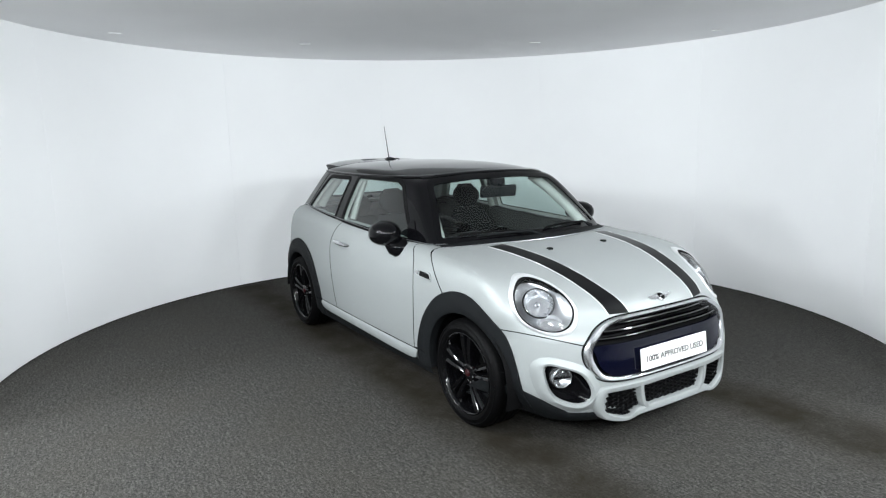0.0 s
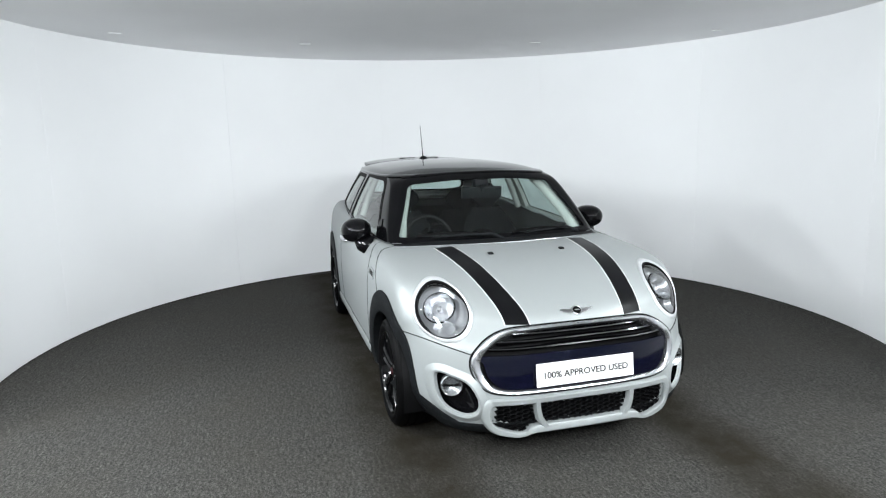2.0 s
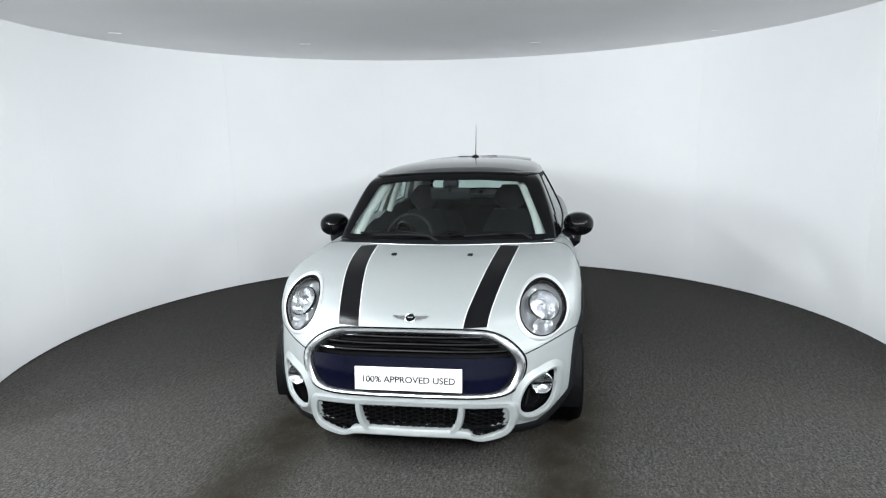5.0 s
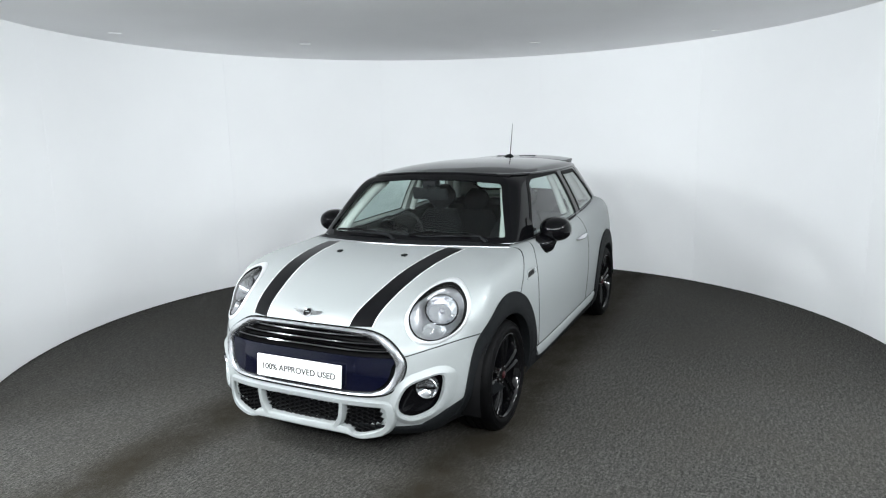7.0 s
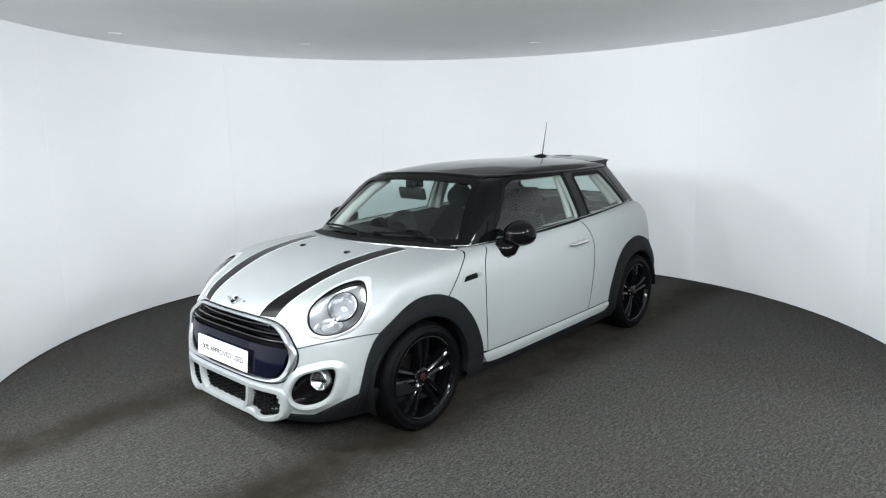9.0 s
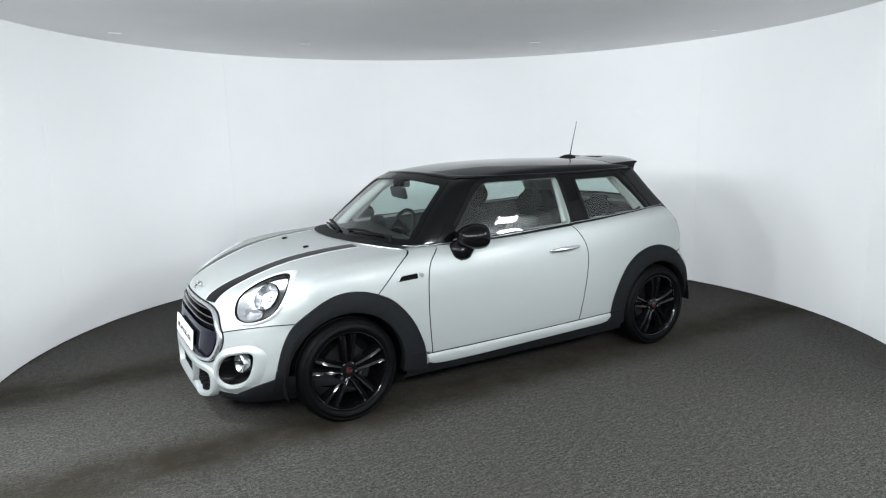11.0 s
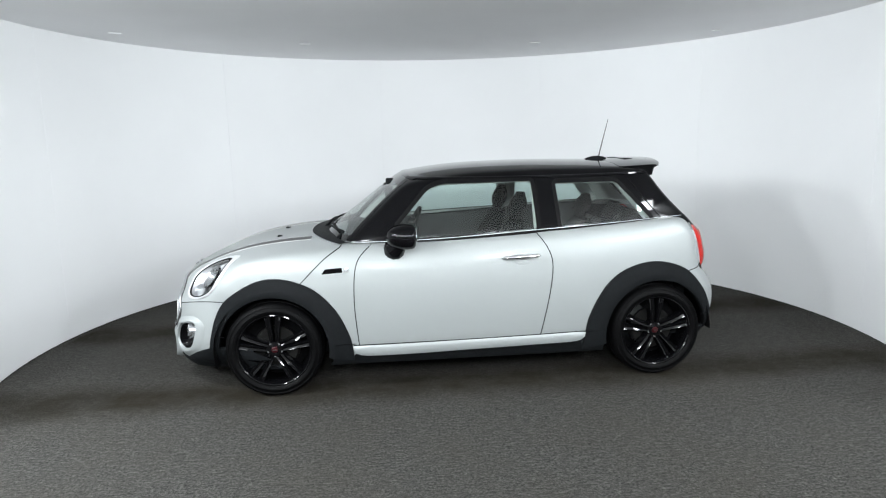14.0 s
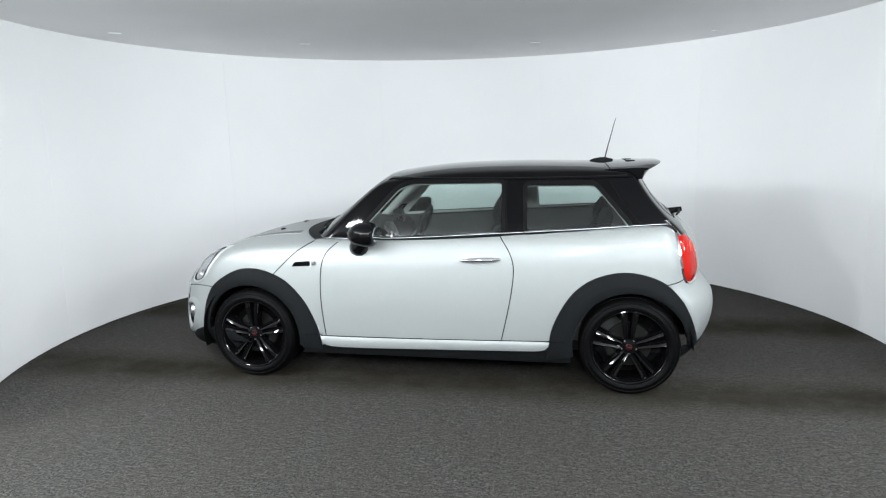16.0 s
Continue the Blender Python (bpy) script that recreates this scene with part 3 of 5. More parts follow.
# glass and seals
def side_glass(s):
    for name, o in (("door_window", DOOR_GLASS), ("quarter_window", QUARTER_GLASS)):
        bm = bmesh.new()
        lay(bm, green_skin, fan(grow(o, 0.004), 7), "y", s, -0.004, 0, True)
        ob = part(name, bm, SIDE_GLASS, car, "clear side window glass")
        ob.visible_shadow = False
        bm = bmesh.new()
        lay(bm, green_skin, [grow(o, 0.016), grow(o, 0.004), grow(o, -0.010)], "y", s, 0.003, 0.008, True)
        part("window_seal", bm, SEAL, car)
        bm = bmesh.new()
        lay(bm, green_skin, [grow(o, 0.045), grow(o, 0.02), grow(o, -0.004), grow(o, -0.006)], "y", s, 0, 0, True, profile=[-0.042, -0.038, -0.034, -0.006])
        part("window_reveal", bm, HEADLINER, car, "pale grey inner window reveal")


both(side_glass)
for name, o, s in (("windscreen", SCREEN, 1), ("rear_window", REAR_GLASS, -1)):
    bm = bmesh.new()
    lay(bm, green_skin, fan(grow(o, 0.004), 9), "x", s, -0.004, 0, True)
    ob = part(name, bm, GLASS, car, "clear laminated glass")
    ob.visible_shadow = False
    bm = bmesh.new()
    lay(bm, green_skin, [grow(o, 0.02), grow(o, 0.004), grow(o, -0.014)], "x", s, 0.002, 0.006, True)
    part("window_seal", bm, GLOSS, car)


def recess(bm, skin, outline, axis, sign, steps):
    """A pocket: the outline on the skin, then rings of (scale, depth) further in."""
    pts = [skin.drop(p[0], p[1], axis, sign, 0.001)[0] for p in outline]
    c = sum(pts, Vector()) / len(pts)
    d = Vector((-sign, 0, 0)) if axis == "x" else Vector((0, -sign, 0))
    rows = [[c + (p - c) * k + d * h for p in pts] for k, h in steps]
    vs = grid_faces(bm, rows, True)
    bm.faces.new(vs[-1])
    return c


def mirrored(path, s):
    return [(p[0] * s, p[1]) for p in path]


# wheel arch claddings: outer edge and inner edge seen from the side
ARCH_F = [(1.675, 0.225), (1.662, 0.31), (1.64, 0.41), (1.602, 0.53), (1.543, 0.628), (1.44, 0.705), (1.33, 0.757), (1.22, 0.771), (1.10, 0.75), (0.968, 0.685), (0.85, 0.557), (0.776, 0.403), (0.755, 0.31), (0.745, 0.215)]
ARCH_R = [(-0.74, 0.205), (-0.755, 0.30), (-0.78, 0.43), (-0.85, 0.575), (-0.93, 0.675), (-1.04, 0.745), (-1.19, 0.781), (-1.33, 0.765), (-1.452, 0.712), (-1.548, 0.612), (-1.592, 0.532), (-1.618, 0.465), (-1.640, 0.39), (-1.656, 0.325), (-1.650, 0.298)]


def arch(path, cx, s):
    n = 60
    outer = smooth_path(path, n)
    a = np.arctan2(outer[:, 1] - HUB_Z, outer[:, 0] - cx)
    a = np.unwrap(a)
    a = np.linspace(a[0], a[-1], n) * 0.5 + a * 0.5
    inner = np.stack([cx + 0.345 * np.cos(a), HUB_Z + 0.345 * np.sin(a)], 1)
    inner[:, 1] = np.maximum(inner[:, 1], outer[:, 1].min())
    curves = [outer + (inner - outer) * k for k in (0.0, 0.04, 0.3, 0.6, 0.9, 1.0)]
    bm = bmesh.new()
    vs = lay(bm, body_skin, curves, "y", s, 0, 0, profile=[0.002, 0.009, 0.010, 0.011, 0.011, 0.006])
    # roll the inner lip under
    lip = [bm.verts.new(v.co + Vector((0, -0.05 * s, 0))) for v in vs[-1]]
    for i in range(n - 1):
        bm.faces.new((vs[-1][i], vs[-1][i + 1], lip[i + 1], lip[i]))
    part("wheel_arch_trim", bm, PLASTIC, car, "matt black plastic wheel arch trim")


SILL_TOP = smooth_path([(0.752, 0.315), (0.5, 0.312), (0.0, 0.318), (-0.45, 0.326), (-0.762, 0.332)], 50)
SILL_LOW = smooth_path([(0.735, 0.262), (0.66, 0.243), (0.4, 0.241), (0.0, 0.25), (-0.45, 0.26), (-0.70, 0.268), (-0.755, 0.30)], 50)


def side_trim(s):
    arch(ARCH_F, AXLE, s)
    arch(ARCH_R, -AXLE, s)
    bm = bmesh.new()
    curves = [SILL_TOP + (SILL_LOW - SILL_TOP) * k for k in (0, 0.08, 0.35, 0.7, 0.93, 1)]
    lay(bm, body_skin, curves, "y", s, 0, 0.02, profile=[0.0, 0.004, 0.010, 0.013, 0.011, 0.004])
    part("sill_skirt", bm, PAINT, car, "white silver side skirt")
    bm = bmesh.new()
    low = SILL_LOW * np.array([1, 0]) + np.array([0, 0.20])
    low[:, 0] = np.linspace(0.80, -0.80, 50)
    curves = [SILL_LOW + (low - SILL_LOW) * k for k in (0, 0.2, 1)]
    lay(bm, body_skin, curves, "y", s, 0, 0.03, profile=[0.006, 0.002, 0.0])
    part("sill_cladding", bm, PLASTIC, car, "matt black sill cladding")
    gaps = {"door_gap": DOOR_FRONT, "rear_door_gap": DOOR_REAR, "wing_gap": WING_GAP,
            "rear_bumper_gap": [(-1.44, 0.70), (-1.50, 0.715), (-1.58, 0.735)],
            "sill_gap": [(0.75, 0.318), (0.0, 0.322), (-0.76, 0.335)]}
    for name, path in gaps.items():
        bm = bmesh.new()
        lay(bm, body_skin, line_strip(smooth_path(path, 40), 0.0055), "y", s, 0.0012, 0.003)
        part("panel_gap", bm, GAP, car)
    for path in ([(0.735, 0.332), (0.80, 0.332), (0.86, 0.328)], [(-0.745, 0.335), (-0.80, 0.336), (-0.86, 0.334)], [(1.605, 0.413), (1.58, 0.410), (1.55, 0.404)], [(-1.60, 0.413), (-1.58, 0.410), (-1.55, 0.405)]):
        bm = bmesh.new()
        lay(bm, body_skin, line_strip(smooth_path(path, 14), 0.003), "y", s, 0.0122, 0.004)
        part("trim_joint", bm, GAP, car)
    # side repeater
    o = rounded_poly([(0.928, 0.787), (0.905, 0.817), (0.80, 0.823), (0.797, 0.793)], 0.006, 60)
    bm = bmesh.new()
    lay(bm, body_skin, [grow(o, 0.010), grow(o, 0.003), grow(o, 0.0)], "y", s, 0.006, 0.008, True)
    part("scuttle_frame", bm, PAINT, car, "white silver side grille frame")
    bm = bmesh.new()
    lay(bm, body_skin, fan(o, 4), "y", s, 0.003, 0.004, True)
    part("side_scuttle", bm, GLOSS, car, "black side grille with raised slats")
    bm = bmesh.new()
    o2 = rounded_poly([(0.785, 0.82), (0.762, 0.822), (0.760, 0.799), (0.783, 0.797)], 0.005, 24)
    lay(bm, body_skin, fan(o2, 3), "y", s, 0.008, 0.004, True)
    part("scuttle_emblem", bm, CHROME, car)
    for k in range(3):
        bm = bmesh.new()
        z = 0.799 + 0.006 * k
        lay(bm, body_skin, line_strip(np.array([(0.905 - 0.004 * k, z - 0.001), (0.86, z), (0.80, z + 0.002)]), 0.003), "y", s, 0.006, 0.004)
        part("scuttle_slat", bm, GLOSS, car)
    # door handle over its shallow round scoop
    o = np.array([(-0.345 + 0.062 * math.cos(a), 0.842 + 0.040 * math.sin(a)) for a in np.linspace(0, 2 * math.pi, 40, endpoint=False)])
    bm = bmesh.new()
    lay(bm, body_skin, [grow(o, 0.006), grow(o, 0.002), o, o * 0.6 + o.mean(0) * 0.4, o * 0.05 + o.mean(0) * 0.95], "y", s, 0, 0.002, True, profile=[0.0006, 0.0022, 0.0022, 0.0012, 0.0008])
    part("handle_scoop", bm, PAINT, PANEL_PARTS["door", "left" if s > 0 else "right"], "shallow scoop behind the door handle")
    bm = bmesh.new()
    y = body_skin.drop(-0.33, 0.855, "y", s)[0].y
    pts = [(-0.208, y + 0.004 * s, 0.844), (-0.23, y + 0.02 * s, 0.845), (-0.335, y + 0.026 * s, 0.849), (-0.435, y + 0.02 * s, 0.852), (-0.46, y + 0.004 * s, 0.853)]
    tube(bm, smooth_path(pts, 24), [0.007 + 0.009 * math.sin(math.pi * k / 23) ** 0.7 for k in range(24)], 10)
    part("door_handle", bm, CHROME, PANEL_PARTS["door", "left" if s > 0 else "right"], "chrome door handle")
    # door mirror
    bm = bmesh.new()
    rows = []
    for i in range(15):
        u = -0.5 * math.pi + math.pi * i / 14
        row = []
        for k in range(28):
            a = 2 * math.pi * k / 28
            cx, cy, cz = math.sin(u), math.cos(u) * math.cos(a), math.cos(u) * math.sin(a)
            e = lambda v, p: math.copysign(abs(v) ** p, v)
            x = 0.395 + (0.124 if cx > 0 else 0.068) * e(cx, 1.0 if cx > 0 else 0.45)
            row.append((x, s * (0.864 + 0.101 * e(cy, 0.92)), 1.007 + 0.080 * e(cz, 0.88)))
        rows.append(row)
    grid_faces(bm, rows, True)
    bmesh.ops.remove_doubles(bm, verts=bm.verts, dist=0.0005)
    mir = part("door_mirror", bm, BLACK_PAINT, car, "glossy black rounded door mirror")
    bm = bmesh.new()
    revolve(bm, [(0.0, -0.0025), (0.74, -0.0025), (0.78, 0.006)], 32, "x", m=Matrix.Translation((0.3265, s * 0.858, 1.007)) @ pose(0, 0, 0, 0, 0, -5 * s) @ Matrix.Diagonal((1, 0.101, 0.065, 1)))
    part("mirror_glass", bm, MIRROR, mir, "silver mirror glass")
    bm = bmesh.new()
    tube(bm, [(0.470, s * 0.765, 0.910), (0.465, s * 0.80, 0.912), (0.452, s * 0.832, 0.922), (0.425, s * 0.855, 0.96)], [0.072, 0.070, 0.054, 0.036], 14)
    part("mirror_foot", bm, GLOSS, mir, "black mirror foot")
    # belt trim
    xs = np.linspace(0.80, -1.47, 60)
    pts = []
    for x in xs:
        z = float(belt(x)) + 0.006
        y = abs(green_skin.drop(x, z + 0.004, "y", s)[0].y)
        pts.append((x, s * (y + 0.006), z))
    bm = bmesh.new()
    tube(bm, pts, 0.0022, 6)
    part("belt_trim", bm, SOFT_CHROME, car, "chrome window line trim")
    # roof edge
    bm = bmesh.new()
    path = smooth_path([(0.34, 1.345), (0.19, 1.341), (-0.47, 1.334), (-0.90, 1.334), (-1.27, 1.338)], 50)
    lay(bm, green_skin, [path + (0, 0.010), path + (0, 0.003), path - (0, 0.004)], "y", s, 0, 0.01, profile=[0.004, 0.009, 0.006])
    part("roof_gutter", bm, BLACK_PAINT, car, "black roof edge moulding")
    # door pillar line and quarter light line
    for p in ([(-0.482, 1.325), (-0.485, 1.15), (-0.49, 1.01)], [(-1.115, 1.325), (-1.21, 1.18), (-1.31, 1.05)]):
        bm = bmesh.new()
        lay(bm, green_skin, line_strip(smooth_path(p, 20), 0.005), "y", s, 0.002, 0.004)
        part("pillar_gap", bm, SEAL, car)
    bm = bmesh.new()
    o = smooth_path([(0.60, 0.968), (0.545, 1.03), (0.50, 1.085), (0.46, 1.06), (0.475, 1.0), (0.50, 0.968)], 30, True)
    lay(bm, green_skin, fan(o, 4), "y", s, 0.006, 0.008, True)
    part("mirror_triangle", bm, GLOSS, car)


both(side_trim)

# bonnet stripes
def stripe(s):
    u = np.concatenate([np.linspace(0, 0.85, 40), np.linspace(0.86, 1, 26)])
    curves = []
    for k in np.linspace(0, 1, 5):
        y1 = 0.258 + 0.114 * k
        x1 = 1.922 - 0.6 * y1 ** 2.4
        xs = 1.018 + (x1 - 1.018) * u
        f = (x1 - xs) / 0.835
        curves.append(np.stack([xs, s * (y1 + 0.117 * f + 0.016 * np.sin(math.pi * np.clip(f, 0, 1)))], 1))
    bm = bmesh.new()
    lay(bm, body_skin, curves, "z", 1, 0.0012, 0.0012)
    ob = part("bonnet_stripe", bm, STRIPE, car, "black bonnet stripe")
    for c, d in ((curves[0], -1), (curves[-1], 1)):
        bm = bmesh.new()
        lay(bm, body_skin, [c, c + (0, s * d * 0.003)], "z", 1, 0.0016, 0.0014)
        part("stripe_edge", bm, STRIPE_EDGE, ob, "thin white stripe edge")


both(stripe)

# windscreen base trim and cowl
ys = np.linspace(-0.70, 0.70, 61)
pts = []
for y in ys:
    x = 1.048 - 0.51 * abs(y) ** 2.3
    z = body_skin.drop(x, y, "z")[0].z
    pts.append((x, y, z + 0.003))
bm = bmesh.new()
tube(bm, pts, 0.0034, 6)
part("cowl_trim", bm, SOFT_CHROME, car, "chrome trim at the windscreen base")
bm = bmesh.new()
rows = []
for k, (dx, dz) in enumerate(((-0.004, 0.002), (-0.05, 0.006), (-0.10, 0.012), (-0.17, 0.004))):
    rows.append([(p[0] + dx, p[1] * (1 - 0.02 * k), p[2] + dz) for p in pts])
grid_faces(bm, rows)
part("cowl_panel", bm, PLASTIC, car, "black plastic cowl panel")


def wiper(y0, y1, x0, z0, x1, z1):
    arm = new("wiper")
    arm.parent = car
    bm = bmesh.new()
    tube(bm, [(x0, y0, z0), (x0 - 0.03, y0 + (y1 - y0) * 0.15, z0 + 0.03), ((x0 + x1) / 2, y0 + (y1 - y0) * 0.55, (z0 + z1) / 2 + 0.028), (x1, y1, z1 + 0.012)], [0.013, 0.011, 0.008, 0.005], 6)
    part("wiper_arm", bm, PLASTIC, arm, "black wiper arm")
    bm = bmesh.new()
    dy = (y1 - y0)
    pts = []
    for k in range(9):
        y = y0 + dy * (0.25 + 0.95 * k / 8)
        p, n = green_skin.drop(y, 0.995 + 0.012 * math.sin(k / 8 * 3.1), "x", 1, 0.012)
        pts.append(p)
    tube(bm, pts, 0.008, 5)
    part("wiper_blade", bm, SEAL, arm, "black wiper blade")


wiper(-0.02, -0.46, 0.95, 0.975, 0.86, 0.985)
wiper(0.56, 0.14, 0.83, 0.97, 0.90, 0.985)


def washer(s):
    bm = bmesh.new()
    p, n = body_skin.drop(1.262, 0.222 * s, "z")
    box(bm, -0.018, 0.014, -0.014, 0.014, -0.004, 0.010, 0.004, Matrix.Translation(p))
    part("washer_nozzle", bm, PLASTIC, car, "black washer nozzle")


both(washer)

# bonnet badge: a dark disc between two plain wings
badge = new("bonnet_badge")
badge.parent = car
p, n = body_skin.drop(0.0, 0.744, "x", 1, 0.004)
m = Matrix.Translation(p) @ n.to_track_quat("Z", "Y").to_matrix().to_4x4()
bm = bmesh.new()
revolve(bm, [(0.0, 0.006), (0.020, 0.006), (0.025, 0.003), (0.026, -0.008)], 32, "z", m=m)
part("badge_disc", bm, GLOSS, badge, "black round badge")
bm = bmesh.new()
revolve(bm, [(0.022, 0.006), (0.0245, 0.008), (0.0275, 0.006), (0.028, -0.008)], 32, "z", m=m)
box(bm, -0.013, 0.013, -0.0028, 0.0028, 0.005, 0.0085, 0.0, m)
part("badge_ring", bm, CHROME, badge)
for s in (1, -1):
    for k in range(3):
        bm = bmesh.new()
        y0, y1 = 0.027, 0.086 - 0.012 * k
        zz = 0.008 - 0.0095 * k
        rows = [[p + Vector((lift - (0.010 if u > 0.9 else 0), s * (y0 + (y1 - y0) * u), zz + w)) for w, lift in ((0.0040, -0.003), (0.0031, 0.005), (-0.0031, 0.006), (-0.0040, -0.002))] for u in (0, 0.5, 1)]
        grid_faces(bm, rows)
        part("badge_wing", bm, CHROME, badge)

# radiator grille
bm = bmesh.new()
lay(bm, body_skin, [GRILLE_OUT + (GRILLE_IN - GRILLE_OUT) * k for k in (0, 0.1, 0.35, 0.75, 1.0, 1.06)], "x", 1, 0, 0.012, True, profile=[0.001, 0.008, 0.013, 0.010, 0.002, -0.03])
part("grille_surround", bm, SURROUND, car, "chrome radiator grille surround")
bm = bmesh.new()
lay(bm, body_skin, [grow(GRILLE_OUT, 0.008), grow(GRILLE_OUT, 0.001)], "x", 1, 0.0015, 0.003, True)
part("grille_gap", bm, GAP, car)
bm = bmesh.new()
lay(bm, body_skin, fan(GRILLE_OUT, 8), "x", 1, -0.055, 0, True)
part("grille_backing", bm, SEAL, car)


def grille_half(z):
    """Half the width of the grille's opening at a height."""
    o = GRILLE_IN
    w = 0.0
    for i in range(len(o)):
        a, b = o[i], o[(i + 1) % len(o)]
        if (a[1] - z) * (b[1] - z) <= 0 and abs(a[1] - b[1]) > 1e-6:
            w = max(w, abs(a[0] + (b[0] - a[0]) * (z - a[1]) / (b[1] - a[1])))
    return w


for z in (0.668, 0.636, 0.604):
    w = grille_half(z) - 0.004
    y = np.linspace(-w, w, 40)
    bm = bmesh.new()
    curves = [np.stack([y, np.full(40, z + d)], 1) for d in (0.013, 0.009, 0.003, -0.003, -0.007, -0.010)]
    lay(bm, body_skin, curves, "x", 1, 0, 0.02, profile=[-0.05, -0.022, -0.008, -0.006, -0.012, -0.034])
    part("grille_slat", bm, SLAT, car, "gloss black grille slat")
w = grille_half(0.567)
low = smooth_path([(w, 0.567)] + [(0.499, 0.53), (0.484, 0.47), (0.44, 0.426), (0.36, 0.407), (0, 0.402), (-0.36, 0.407), (-0.44, 0.426), (-0.484, 0.47), (-0.499, 0.53), (-w, 0.567), (-0.3, 0.572), (0, 0.573), (0.3, 0.572)], 110, True)
bm = bmesh.new()
lay(bm, body_skin, fan(low, 8), "x", 1, -0.006, 0.02, True)
part("grille_panel", bm, NAVY, car, "dark blue lower grille panel")

# registration plate with its show lettering
plate = new("number_plate")
plate.parent = car
plate.matrix_local = pose(1.99, 0.0, 0.474, 90, 0, 90) @ pose(0, 0, 0, -6, 0, 0)
bm = bmesh.new()
box(bm, -0.262, 0.262, -0.0565, 0.0565, -0.004, 0.004, 0.0015)
part("plate_board", bm, PLATE, plate, "white plate with black capital lettering", smooth=False)
bm = bmesh.new()
box(bm, -0.20, 0.20, -0.045, 0.045, -0.03, -0.0045)
part("plate_holder", bm, SEAL, plate, smooth=False)
txt = bpy.data.curves.new("lettering", "FONT")
txt.body, txt.size, txt.align_x, txt.align_y, txt.extrude = "100% APPROVED USED", 0.0455, "CENTER", "CENTER", 0.0004
txt.offset = 0.0011
tmp = new("lettering_curve", txt)
bpy.context.view_layer.update()
me = bpy.data.meshes.new_from_object(tmp.evaluated_get(bpy.context.evaluated_depsgraph_get()))
bpy.data.objects.remove(tmp)
me.materials.clear()
me.materials.append(INK)
letters = new("lettering", me)
letters.parent = plate
wid = max(v.co.x for v in me.vertices) - min(v.co.x for v in me.vertices)
letters.matrix_local = Matrix.Translation((0, -0.004, 0.0045)) @ Matrix.Diagonal((0.452 / wid, 0.95, 1, 1))

# lower intake with the silver frame
FR_OUT = smooth_path([(0.505, 0.31), (0.49, 0.36), (0.44, 0.378), (0.2, 0.382), (0, 0.383), (-0.2, 0.382), (-0.44, 0.378), (-0.49, 0.36), (-0.505, 0.31), (-0.49, 0.25), (-0.45, 0.212), (-0.35, 0.19), (-0.30, 0.192), (-0.25, 0.203), (0, 0.203), (0.25, 0.203), (0.30, 0.192), (0.35, 0.19), (0.45, 0.212), (0.49, 0.25)], 150, True)
FR_IN = smooth_path([(0.462, 0.30), (0.452, 0.335), (0.42, 0.343), (0.2, 0.346), (0, 0.347), (-0.2, 0.346), (-0.42, 0.343), (-0.452, 0.335), (-0.462, 0.30), (-0.455, 0.262), (-0.43, 0.24), (-0.34, 0.215), (-0.30, 0.218), (-0.25, 0.243), (0, 0.243), (0.25, 0.243), (0.30, 0.218), (0.34, 0.215), (0.43, 0.24), (0.455, 0.262)], 150, True)

for o in (FR_OUT, FR_IN):
    o[:, 0] *= 1.035
    o[:, 1] += -0.010 - 0.012 * np.clip((0.31 - o[:, 1]) / 0.1, 0, 1)


def frame_x(y):
    return 2.002 - 0.95 * y ** 4


def lay_front(bm, curves, profile, depth, closed=False):
    """Strips on the flat-fronted lower frame."""
    rows = [[(frame_x(q[0]) + h, q[0], q[1]) for q in c] for c, h in zip(curves, profile)]
    rows = [[(p[0] - depth, p[1], p[2]) for p in rows[0]]] + rows + [[(p[0] - depth, p[1], p[2]) for p in rows[-1]]]
    grid_faces(bm, rows, closed)


bm = bmesh.new()
lay_front(bm, [FR_OUT + (FR_IN - FR_OUT) * k for k in (0, 0.07, 0.22, 0.82, 0.96, 1)], [-0.02, -0.005, 0.002, 0.001, -0.004, -0.012], 0.09, True)
part("bumper_frame", bm, PAINT, car, "white silver lower bumper frame")
for s in (1, -1):
    bm = bmesh.new()
    a = smooth_path([(s * 0.272, 0.352), (s * 0.270, 0.31), (s * 0.258, 0.250), (s * 0.225, 0.203)], 16)
    b = smooth_path([(s * 0.238, 0.352), (s * 0.236, 0.31), (s * 0.222, 0.255), (s * 0.19, 0.217)], 16)
    lay_front(bm, [a, a + (b - a) * 0.2, a + (b - a) * 0.8, b], [-0.012, 0.002, 0.002, -0.012], 0.06)
    part("bumper_strut", bm, PAINT, car, "white silver bumper strut")
bm = bmesh.new()
rows = [[(frame_x(q[0]) - 0.075, q[0], q[1]) for q in c] for c in fan(FR_OUT, 6)]
grid_faces(bm, rows, True)
part("intake_backing", bm, SEAL, car)
FR_WIDE = grow(FR_IN, 0.022)
bm = bmesh.new()
for row in range(-2, 10):
    for col in range(-16, 17):
        cy, cz = col * 0.031, 0.19 + row * 0.0205 + (0.01025 if col % 2 else 0)
        if not in_poly(FR_WIDE, cy, cz):
            continue
        x = frame_x(cy) - 0.030
        ring_o, ring_i = [], []
        for k in range(6):
            a = math.radians(60 * k)
            ring_o.append((x, cy + 0.0206 * math.cos(a), cz + 0.0119 * math.sin(a)))
            ring_i.append((x + 0.003, cy + 0.0170 * math.cos(a), cz + 0.0090 * math.sin(a)))
        back = [(q[0] - 0.02, q[1], q[2]) for q in ring_i]
        grid_faces(bm, [ring_o, ring_i, back], True)
tagged(part("honeycomb_mesh", bm, MESH, car, "black honeycomb intake mesh", smooth=False), kind="stuff")


